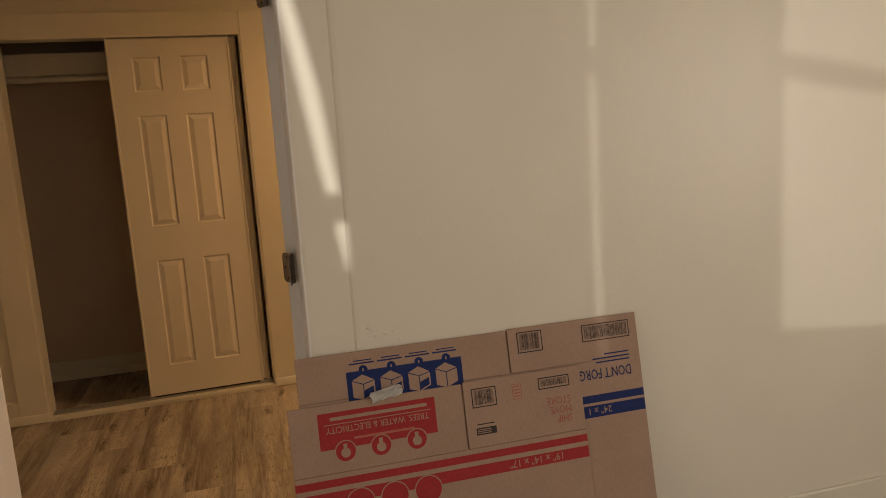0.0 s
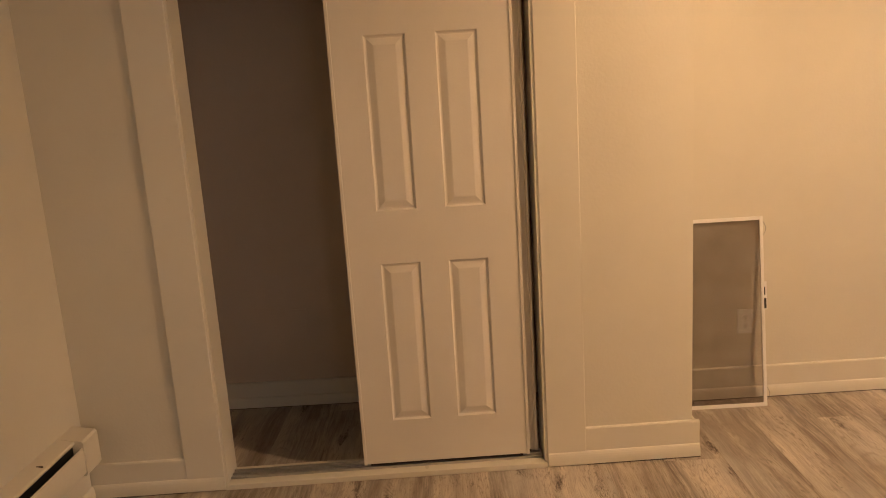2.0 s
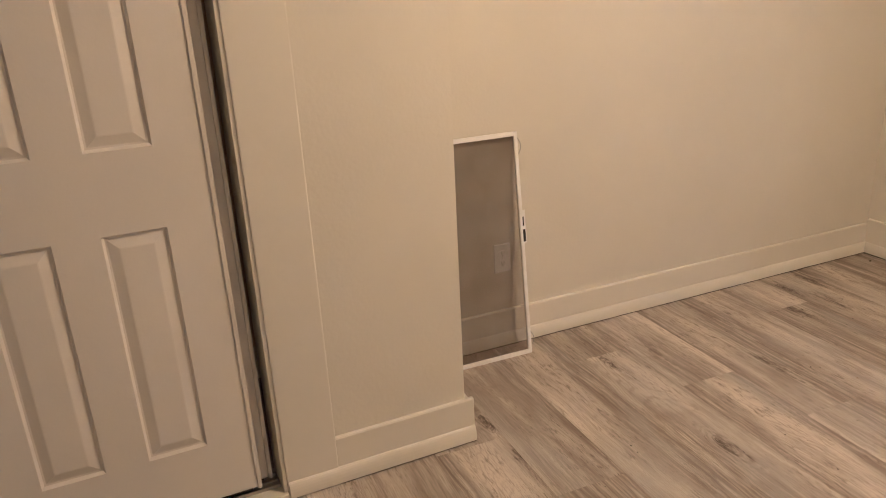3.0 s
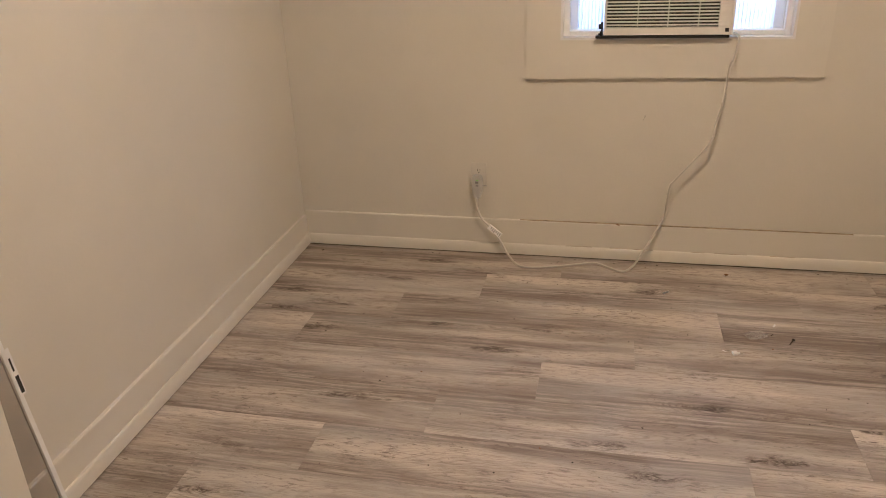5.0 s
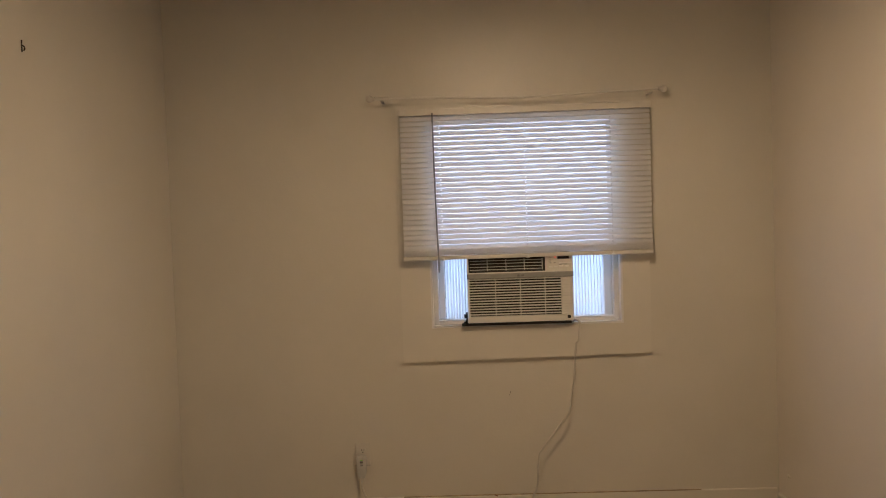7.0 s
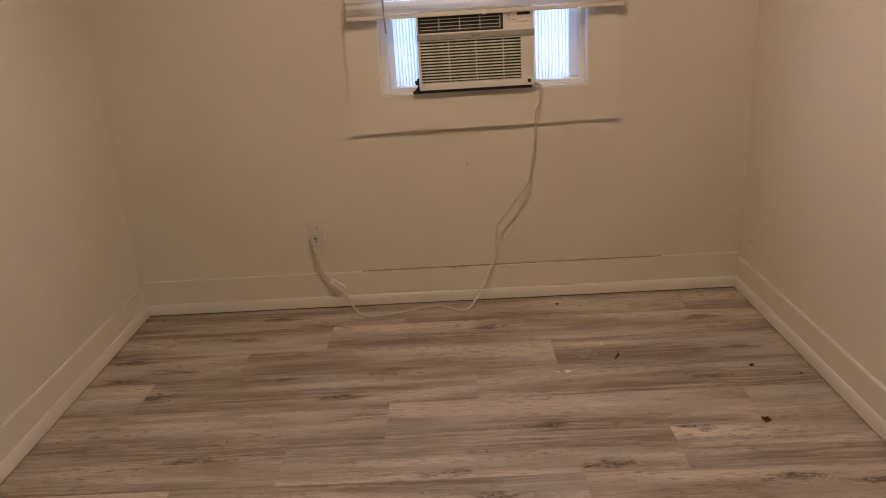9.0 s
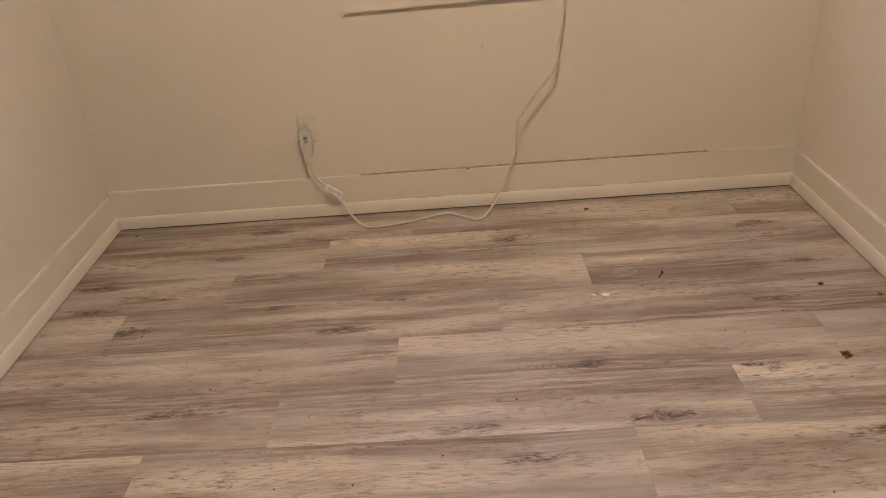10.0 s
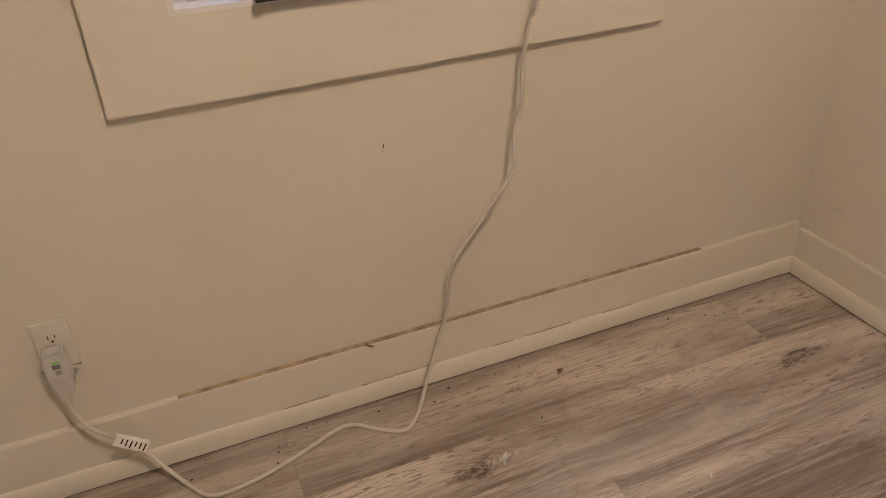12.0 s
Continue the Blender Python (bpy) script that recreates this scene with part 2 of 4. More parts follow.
def see_through(name, colour, clear, rough=0.2, translucent=True, share=0.5):
    m = bpy.data.materials.new(name)
    m.use_nodes = True
    t = m.node_tree
    out = t.nodes["Material Output"]
    b = t.nodes["Principled BSDF"]
    b.inputs["Base Color"].default_value, b.inputs["Roughness"].default_value = (*colour, 1), rough
    tr = t.nodes.new("ShaderNodeBsdfTransparent")
    mx = t.nodes.new("ShaderNodeMixShader")
    mx.inputs[0].default_value = clear
    first = b.outputs[0]
    if translucent:
        tl = t.nodes.new("ShaderNodeBsdfTranslucent")
        tl.inputs["Color"].default_value = (*colour, 1)
        m2 = t.nodes.new("ShaderNodeMixShader")
        m2.inputs[0].default_value = share
        t.links.new(first, m2.inputs[1])
        t.links.new(tl.outputs[0], m2.inputs[2])
        first = m2.outputs[0]
    t.links.new(first, mx.inputs[1])
    t.links.new(tr.outputs[0], mx.inputs[2])
    t.links.new(mx.outputs[0], out.inputs["Surface"])
    return m


SLAT = see_through("blind_vinyl", (0.80, 0.79, 0.77), 0.0, 0.35, True, 0.32)
ACCORDION = see_through("accordion_vinyl", (0.88, 0.90, 0.93), 0.10, 0.4, True, 0.65)
SHEER = see_through("sheer_cloth", (0.55, 0.50, 0.43), 0.50, 0.9)
BAG = see_through("clear_film", (0.85, 0.85, 0.85), 0.80, 0.08, False)


def insect_mesh():
    """A fine fibreglass weave, far finer than a pixel, so a grey veil with smudges."""
    m = see_through("screen_mesh", (0.105, 0.062, 0.042), 0.33, 0.6, False)
    t = m.node_tree
    t.nodes["Principled BSDF"].inputs["Specular IOR Level"].default_value = 0.08
    n = node(t, "ShaderNodeTexNoise", Scale=9.0, Detail=5.0)
    t.links.new(coords(t), n.inputs["Vector"])
    f = ramp(t, n.outputs["Fac"], [(0.35, (0.76,) * 3), (0.68, (0.71,) * 3)])
    mxs = [k for k in t.nodes if k.bl_idname == "ShaderNodeMixShader"][0]
    t.links.new(f, mxs.inputs[0])
    return m


MESH = insect_mesh()


def glass():
    m, t, b = material("window_glass", 0.02)
    b.inputs["Transmission Weight"].default_value, b.inputs["IOR"].default_value = 1.0, 1.45
    return m


GLASS = glass()


def glowing(name, colour, strength):
    m, t, b = material(name, 0.5)
    b.inputs["Base Color"].default_value = (*colour, 1)
    b.inputs["Emission Color"].default_value, b.inputs["Emission Strength"].default_value = (*colour, 1), strength
    return m


LAMPGLOW = glowing("lamp_glass", (1.0, 0.63, 0.33), 545.0)
REDLED = glowing("red_led", (1.0, 0.05, 0.04), 6.0)
GREENLED = glowing("green_led", (0.25, 0.6, 0.08), 0.03)


# ---- building blocks ----
def block(bm, x0, x1, y0, y1, z0, z1, bevel=0.0):
    """A box from corner to corner, its edges eased by bevel."""
    r = bmesh.ops.create_cube(bm, size=1.0)
    vs = r["verts"]
    for v in vs:
        v.co = Vector((x0 + (v.co.x + 0.5) * (x1 - x0), y0 + (v.co.y + 0.5) * (y1 - y0), z0 + (v.co.z + 0.5) * (z1 - z0)))
    if bevel:
        es = list({e for v in vs for e in v.link_edges})
        bmesh.ops.bevel(bm, geom=es, offset=bevel, segments=2, affect="EDGES", profile=0.6)
    return bm


def box(*a):
    return block(bmesh.new(), *a)


def boxes(*many):
    bm = bmesh.new()
    for a in many:
        block(bm, *a)
    return bm


def prism(outline, axis, a, b, bm=None):
    """An outline in the plane square to axis, drawn from a to b along it. x: outline (y, z); y: (x, z); z: (x, y)."""
    bm = bm or bmesh.new()
    put = {"x": lambda p, k: (k, p[0], p[1]), "y": lambda p, k: (p[0], k, p[1]), "z": lambda p, k: (p[0], p[1], k)}[axis]
    one = [bm.verts.new(put(p, a)) for p in outline]
    two = [bm.verts.new(put(p, b)) for p in outline]
    n = len(outline)
    bm.faces.new(one)
    bm.faces.new(two[::-1])
    for i in range(n):
        bm.faces.new((one[i], two[i], two[(i + 1) % n], one[(i + 1) % n]))
    bmesh.ops.recalc_face_normals(bm, faces=bm.faces)
    return bm


def tube(points, radius, sides=10, bm=None, steps=6):
    """A round bar or cable along a smooth line through the points."""
    bm = bm or bmesh.new()
    pts = [Vector(p) for p in points]
    line = []
    for i in range(len(pts) - 1):
        p0, p1, p2, p3 = pts[max(i - 1, 0)], pts[i], pts[i + 1], pts[min(i + 2, len(pts) - 1)]
        for k in range(steps):
            u = k / steps
            line.append(0.5 * (2 * p1 + (p2 - p0) * u + (2 * p0 - 5 * p1 + 4 * p2 - p3) * u * u + (3 * p1 - p0 - 3 * p2 + p3) * u ** 3))
    line.append(pts[-1])
    rings, side = [], None
    for i, p in enumerate(line):
        d = (line[min(i + 1, len(line) - 1)] - line[max(i - 1, 0)]).normalized()
        if side is None:
            side = d.orthogonal().normalized()
        side = (side - d * side.dot(d)).normalized()
        other = d.cross(side)
        rings.append([bm.verts.new(p + radius * (math.cos(a) * side + math.sin(a) * other)) for a in (2 * math.pi * k / sides for k in range(sides))])
    for r, q in zip(rings, rings[1:]):
        for k in range(sides):
            bm.faces.new((r[k], r[(k + 1) % sides], q[(k + 1) % sides], q[k]))
    bm.faces.new(rings[0][::-1])
    bm.faces.new(rings[-1])
    bmesh.ops.recalc_face_normals(bm, faces=bm.faces)
    return bm


def lathe(profile, sides=24, bm=None):
    """Radius and height pairs turned about z."""
    bm = bm or bmesh.new()
    rings = [[bm.verts.new((max(r, 1e-4) * math.cos(a), max(r, 1e-4) * math.sin(a), z)) for a in (2 * math.pi * k / sides for k in range(sides))] for r, z in profile]
    for r, q in zip(rings, rings[1:]):
        for k in range(sides):
            bm.faces.new((r[k], r[(k + 1) % sides], q[(k + 1) % sides], q[k]))
    bm.faces.new(rings[0][::-1])
    bm.faces.new(rings[-1])
    bmesh.ops.recalc_face_normals(bm, faces=bm.faces)
    return bm


def finish(bm, name, mat, smooth=False):
    me = bpy.data.meshes.new(name)
    bm.to_mesh(me)
    bm.free()
    me.materials.append(mat)
    if smooth:
        for p in me.polygons:
            p.use_smooth = True
    return me


def thing(name, bm, mat, label="", category="", group="", kind="", smooth=False, m=None):
    ob = new(name, finish(bm, name, mat, smooth) if bm else None)
    if m is not None:
        ob.matrix_world = m
    return tagged(ob, label, category, group, kind)


def part(name, bm, mat, parent, label="", smooth=False, m=None):
    ob = new(name, finish(bm, name, mat, smooth))
    ob.parent = parent
    if m is not None:
        ob.matrix_local = m
    return tagged(ob, label)


def setting(name, bm, mat, label, m=None):
    return thing(name, bm, mat, label, name.split("_")[0], "", "structure", False, m)


# ---- walls, floor, ceiling ----
XW, YN, YS, XL = 3.172, 5.203, 2.336, -1.64     # faces of the bedroom's east, north, south and west walls
CEIL, YH = 2.65, 2.068                            # ceiling; hall face of the wall between hall and bedroom
DOOR_L, DOOR_R, DOOR_T = -0.630, 0.213, 2.05
WY0, WY1, WZ0, WZ1 = 3.056, 3.965, 0.985, 1.965   # window opening

setting("floor", box(-2.8, 3.4, -1.8, 5.6, -0.10, -0.0065), DARKBIT, "dark subfloor under the vinyl planks")
setting("ceiling", box(-2.8, 3.4, -1.8, 5.6, CEIL, CEIL + 0.1), CEILING, "plain white painted ceiling")
setting("wall_east", boxes((XW, XW + 0.2, YS - 0.2, WY0, 0, CEIL), (XW, XW + 0.2, WY1, YN + 0.2, 0, CEIL),
                           (XW, XW + 0.2, WY0, WY1, 0, WZ0), (XW, XW + 0.2, WY0, WY1, WZ1, CEIL)), WALL, "cream painted bedroom wall with a window")
TILT_N = Matrix.Translation((XW, YN, 0)) @ Matrix.Rotation(radians(0.9), 4, "Z") @ Matrix.Translation((-XW, -YN, 0))
setting("wall_north", box(0.60, XW, YN, YN + 0.14, 0, CEIL), WALL, "cream painted bedroom wall", TILT_N)
setting("wall_west", box(XL - 0.14, XL, YS, 5.56, 0, CEIL), WALL, "cream painted bedroom wall above a baseboard heater")
setting("wall_south", boxes((-2.6, DOOR_L, 1.975, YS, 0, CEIL), (DOOR_R, XW, YH, YS, 0, CEIL), (DOOR_L, DOOR_R, YH, YS, DOOR_T, CEIL)), HALL,
        "thick painted wall with a doorway between hall and bedroom")
skin = prism([(0.333, YH), (0.335, YH - 0.002), (0.340, YH - 0.004), (0.350, YH - 0.005), (XW, YH - 0.005), (XW, YH)], "z", 0, CEIL)
setting("wall_skin", skin, HALL, "second layer of painted plaster with a soft edge on the hall wall")
# Openings in these two unseen walls are added for the fill lamps.
setting("wall_hall_west", boxes((-2.74, -2.6, -1.6, -1.0, 0, CEIL), (-2.74, -2.6, 0.5, YS, 0, CEIL), (-2.74, -2.6, -1.0, 0.5, 0, 0.85), (-2.74, -2.6, -1.0, 0.5, 2.15, CEIL)), HALL, "painted hall wall out of view, with an added opening")
setting("wall_hall_east", boxes((XW, XW + 0.14, -1.6, -1.0, 0, CEIL), (XW, XW + 0.14, 0.5, YS - 0.2, 0, CEIL), (XW, XW + 0.14, -1.0, 0.5, 0, 0.85), (XW, XW + 0.14, -1.0, 0.5, 2.15, CEIL)), HALL, "painted hall wall out of view, with an added opening")
HW0, HW1, HZ0, HZ1 = -0.85, 2.05, 0.80, 2.40
# Unseen wall; its wide opening is added to let the sun shapes in.
setting("wall_hall_south", boxes((-2.74, HW0, -1.74, -1.6, 0, CEIL), (HW1, XW + 0.14, -1.74, -1.6, 0, CEIL),
                                 (HW0, HW1, -1.74, -1.6, 0, HZ0), (HW0, HW1, -1.74, -1.6, HZ1, CEIL)), HALL, "painted hall wall out of view, with an added opening for the sun")

# closet front, a little out of square with the room
TILT_C = Matrix.Translation((0.75, 4.612, 0)) @ Matrix.Rotation(radians(1.9), 4, "Z") @ Matrix.Translation((-0.75, -4.6, 0))
CO0, CO1, COT = -1.113, 0.151, 2.12
setting("wall_closet_left", box(-1.75, CO0, 4.633, 4.755, 0, CEIL), WALL, "cream painted wall beside the closet opening", TILT_C)
setting("wall_closet_right", box(CO1, 0.728, 4.633, 4.755, 0, CEIL), WALL, "cream painted wall beside the closet opening", TILT_C)
setting("wall_closet_header", box(CO0, CO1, 4.633, 4.755, COT, CEIL), WALL, "cream painted wall over the closet opening", TILT_C)
setting("wall_closet_side", box(0.60, 0.728, 4.758, YN + 0.14, 0, CEIL), WALL, "cream painted side of the closet")
setting("wall_closet_back", box(XL, 0.60, 5.37, 5.56, 0, CEIL), CLOSET, "dull brownish back wall inside the closet")


def shoe_profile(face, way, depth=0.013):
    """Shoe moulding: a quarter round at the foot of a baseboard. Pairs of (across, z)."""
    pts = [(face, 0.005)]
    for k in range(7):
        a = math.pi / 2 * k / 6
        pts.append((face + way * depth * math.cos(a) if k else face + way * depth, 0.012 + 0.043 * math.sin(a) if k else 0.012))
    pts.insert(1, (face + way * depth, 0.005))
    pts.append((face, 0.055))
    return pts


def baseboard(name, axis, wall, way, a, b, high, m=None, label="cream painted flat baseboard with shoe moulding"):
    """A flat board against the wall with a shoe moulding at its foot."""
    t = 0.014
    f = wall + way * t
    board = [(wall, 0), (f, 0), (f, high - 0.004), (f - way * 0.003, high), (wall, high)]
    ob = setting(name, prism(board, axis, a, b), TRIM, label, m)
    part("shoe_moulding", prism(shoe_profile(f, way), axis, a, b), TRIM, ob)
    part("floor_joint", prism([(f, 0.0005), (f + way * 0.0095, 0.0005), (f + way * 0.0095, 0.0046), (f, 0.0046)], axis, a, b), DARKBIT, ob, "dark open joint over the floor")
    return ob


baseboard("baseboard_east", "y", XW, -1, YS + 0.013, YN - 0.013, 0.172)
baseboard("baseboard_north", "x", YN, -1, 0.755, XW - 0.013, 0.150, TILT_N)
baseboard("baseboard_south", "x", YS, 1, 0.32, XW - 0.013, 0.150)
baseboard("baseboard_south_west", "x", YS, 1, XL + 0.013, -0.72, 0.150)
baseboard("baseboard_west", "y", XL, 1, YS + 0.013, 4.545, 0.150)
baseboard("baseboard_closet_side", "y", 0.728, 1, 4.634, YN - 0.04, 0.150)
baseboard("baseboard_closet_right", "x", 4.633, -1, 0.305, 0.7535, 0.150, TILT_C)
baseboard("baseboard_closet_left", "x", 4.633, -1, XL + 0.013, -1.262, 0.138, TILT_C)
baseboard("baseboard_closet_back", "x", 5.37, -1, XL, 0.60, 0.130)
baseboard("baseboard_hall", "x", YH - 0.005, -1, 0.34, XW, 0.20)

# closet casing boards, flush with the baseboard, with shoe moulding at the foot
casing = setting("trim_closet", boxes((-1.262, CO0, 4.617, 4.633, 0, COT + 0.12, 0.004), (CO1, 0.305, 4.617, 4.633, 0, COT + 0.12, 0.004),
                                      (CO0, CO1, 4.619, 4.633, COT, COT + 0.12, 0.002)), TRIM, "flat cream boards framing the closet opening", TILT_C)
part("shoe_moulding", prism(shoe_profile(4.619, -1), "x", CO1 + 0.004, 0.305), TRIM, casing)
part("shoe_moulding", prism(shoe_profile(4.619, -1), "x", -1.262, CO0), TRIM, casing)
part("jamb", boxes((CO0, CO0 + 0.010, 4.622, 4.755, 0.02, COT), (CO1 - 0.010, CO1, 4.622, 4.755, 0.02, COT), (CO0, CO1, 4.622, 4.755, COT - 0.012, COT)), TRIM, casing)
sill = setting("threshold", box(CO0, CO1, 4.608, 4.755, 0, 0.022, 0.003), TRIM, "worn cream wooden threshold of the closet", TILT_C)
part("door_track", boxes((CO0 + 0.012, CO1 - 0.012, 4.654, 4.657, 0.022, 0.032), (CO0 + 0.012, CO1 - 0.012, 4.683, 4.686, 0.022, 0.032),
                         (CO0 + 0.012, CO1 - 0.012, 4.714, 4.717, 0.022, 0.032), (CO0 + 0.012, CO1 - 0.012, 4.654, 4.717, 0.0222, 0.0245)), ALU, sill, "metal sliding-door track")


def panel_door(width, high, thick):
    """A moulded six-panel leaf in its own axes: x across, y deep (front at 0), z up."""
    bm = bmesh.new()
    cols = [(0.121, 0.271), (0.377, 0.527)]
    s = width / 0.647
    cols = [(a * s, b * s) for a, b in cols]
    rows = [(0.178, 0.807), (1.008, 1.638), (1.770, 1.962)]
    xs = sorted({0, width, *[v for c in cols for v in c]})
    zs = sorted({0, high, *[v for r in rows for v in r]})
    grid = {(x, z): bm.verts.new((x, 0, z)) for x in xs for z in zs}
    for x0, x1 in zip(xs, xs[1:]):
        for z0, z1 in zip(zs, zs[1:]):
            if (x0, x1) in cols and (z0, z1) in rows:
                rings = []
                for inset, deep in ((0, 0), (0.006, 0.009), (0.011, 0.0095), (0.034, 0.0015), (0.037, 0.001)):
                    rings.append([bm.verts.new((x, deep, z)) for x, z in ((x0 + inset, z0 + inset), (x1 - inset, z0 + inset), (x1 - inset, z1 - inset), (x0 + inset, z1 - inset))])
                rings[0] = [grid[x0, z0], grid[x1, z0], grid[x1, z1], grid[x0, z1]]
                for r, q in zip(rings, rings[1:]):
                    for k in range(4):
                        bm.faces.new((r[k], r[(k + 1) % 4], q[(k + 1) % 4], q[k]))
                bm.faces.new(rings[-1])
            else:
                bm.faces.new((grid[x0, z0], grid[x1, z0], grid[x1, z1], grid[x0, z1]))
    bmesh.ops.remove_doubles(bm, verts=bm.verts, dist=1e-5)
    block(bm, 0, width, 0.0105, thick, 0, high)
    edge = [(0, 0), (0, high), (width, high), (width, 0)]
    for (ax, az), (bx, bz) in zip(edge, edge[1:] + edge[:1]):
        bm.faces.new([bm.verts.new(c) for c in ((ax, 0, az), (bx, 0, bz), (bx, 0.0105, bz), (ax, 0.0105, az))])
    bmesh.ops.recalc_face_normals(bm, faces=bm.faces)
    return bm


def sliding_door(name, x0, y0, label):
    ob = thing(name, panel_door(0.647, 2.062, 0.020), DOORPAINT, label, "closet door", "sliding closet doors",
               m=TILT_C @ Matrix.Translation((x0, y0, 0.042)))
    for a in (-0.006, 0.641):
        part("edge_strip", boxes((a, a + 0.012, -0.005, 0.023, -0.004, 2.066, 0.002)), DOORPAINT, ob, "thin white edge strip")
    # Dark strip stands for the shadow line between leaf and threshold.
    part("bottom_guide", box(0.02, 0.627, 0.006, 0.014, -0.010, 0.0), DARKBIT, ob, "dark strip standing for the shade under the leaf")
    return ob


sliding_door("sliding_door", -0.566, 4.660, "cream moulded six-panel sliding closet door, half open")
sliding_door("sliding_door", -0.529, 4.690, "cream six-panel sliding closet door behind the front one")

rail = thing("closet_rod", tube([(XL, 5.00, 1.935), (-0.5, 5.00, 1.93), (0.60, 5.00, 1.935)], 0.017, 14), TRIM, "painted wooden hanging rod in the closet", "closet rod")
shelf = thing("closet_shelf", boxes((XL, 0.60, 4.99, 5.37, 2.06, 2.08, 0.002)), TRIM, "painted wooden shelf above the closet rod", "shelf")
part("front_cleat", box(XL, 0.60, 4.99, 5.012, 1.955, 2.06, 0.002), TRIM, shelf)
part("wall_cleat", box(XL, 0.60, 5.35, 5.37, 1.97, 2.06), TRIM, shelf)
cover = thing("cover_plate", box(-0.968, -0.900, 5.363, 5.37, 0.365, 0.490, 0.003), CLOSET, "blank cover plate in the same brown as the closet wall", "wall plate")

# ---- doorway between hall and bedroom ----
def casing_profile(x, way, y0, y1, deep):
    """A stepped colonial casing seen in plan, its face turned into the opening."""
    w = y1 - y0
    steps = [(0.0, 0.35), (0.05, 0.75), (0.16, 1.0), (0.24, 1.0), (0.30, 0.72), (0.48, 0.60), (0.60, 0.66), (0.68, 0.86), (0.74, 0.86), (0.78, 0.62), (1.0, 0.5)]
    return [(x, y0)] + [(x + way * deep * d, y0 + w * s) for s, d in steps] + [(x, y1)]


frame_ob = setting("door_frame", boxes((DOOR_L, DOOR_L + 0.004, 2.264, 2.338, 0, DOOR_T), (DOOR_R - 0.034, DOOR_R, 2.252, 2.278, 0, DOOR_T), (DOOR_R - 0.006, DOOR_R, 2.215, 2.252, 0, DOOR_T),
                                       (DOOR_L + 0.004, DOOR_R - 0.034, 2.240, 2.352, DOOR_T - 0.02, DOOR_T)), FRAMEPAINT, "white painted door frame with no door on its hinges")
part("casing", prism(casing_profile(DOOR_L, 1, 2.148, 2.264, 0.010), "z", 0, DOOR_T), FRAMEPAINT, frame_ob, "white moulded casing")
part("casing", prism(casing_profile(DOOR_R, -1, 2.062, 2.215, 0.010), "z", 0, DOOR_T), FRAMEPAINT, frame_ob, "white moulded casing")
part("casing", boxes((DOOR_L - 0.07, DOOR_L, YS, YS + 0.016, 0, DOOR_T + 0.07, 0.004), (DOOR_R - 0.008, DOOR_R + 0.06, YS, YS + 0.012, 0, DOOR_T + 0.07, 0.004),
                     (DOOR_L, DOOR_R - 0.02, YS, YS + 0.018, DOOR_T, DOOR_T + 0.07, 0.004)), FRAMEPAINT, frame_ob, "white casing on the bedroom side")
part("casing", boxes((DOOR_L, DOOR_L + 0.006, 1.971, 2.060, 0, DOOR_T, 0.003), (DOOR_L, DOOR_L + 0.009, 2.062, 2.147, 0, DOOR_T, 0.003)), FRAMEPAINT, frame_ob, "white flat casing")
strike = part("strike_plate", boxes((DOOR_L + 0.004, DOOR_L + 0.0065, 2.296, 2.323, 0.902, 0.963, 0.001)), NICKEL, frame_ob, "satin nickel strike plate")
part("latch_hole", box(DOOR_L + 0.006, DOOR_L + 0.0072, 2.303, 2.316, 0.920, 0.946), BLACK, strike)


def rounded_leaf(x, y0, y1, z0, z1, r, thick):
    """A hinge leaf in the yz plane with two rounded corners away from the knuckle."""
    pts = [(y0, z0), (y0, z1)]
    pts += [(y1 - r + r * math.sin(a), z1 - r + r * math.cos(a)) for a in (math.pi / 2 * k / 6 for k in range(7))]
    pts += [(y1 - r + r * math.cos(a), z0 + r - r * math.sin(a)) for a in (math.pi / 2 * k / 6 for k in range(7))]
    return prism(pts, "x", x, x + thick)


def hinge(z0):
    """A butt hinge screwed to the jamb, its door leaf hanging free."""
    x = DOOR_R - 0.0225
    ob = thing("door_hinge", rounded_leaf(0, 0, 0.040, 0, 0.086, 0.004, 0.0025), NICKEL, "satin nickel door hinge with its free leaf hanging out", "hinge", "door hinges",
               m=Matrix.Translation((x, 2.196, z0)) @ Matrix.Rotation(radians(168), 4, "Z"))
    back = (Matrix.Translation((x, 2.196, z0)) @ Matrix.Rotation(radians(168), 4, "Z")).inverted()
    for k in range(5):
        part("knuckle", lathe([(0.0, 0), (0.0062, 0.0), (0.0066, 0.001), (0.0066, 0.0166), (0.0, 0.0172)], 14), NICKEL, ob, smooth=False,
             m=back @ Matrix.Translation((x, 2.198, z0 + 0.0172 * k)))
    turned = Matrix.Translation((x - 0.002, 2.200, z0)) @ Matrix.Rotation(radians(28), 4, "Z")
    part("free_leaf", rounded_leaf(0, 0, 0.046, 0, 0.086, 0.014, 0.0025), NICKEL, ob, m=back @ turned)
    for dy, dz in ((0.020, 0.012), (0.034, 0.043), (0.022, 0.074)):
        part("screw_hole", lathe([(0.0, 0), (0.0042, 0.0), (0.0036, 0.0005), (0.0, 0.0005)], 12), DARKBIT, ob,
             m=back @ turned @ Matrix.Translation((0.0, dy, dz)) @ Matrix.Rotation(radians(-90), 4, "Y"))
    return ob


hinge(1.097)
hinge(1.86)
hinge(0.22)

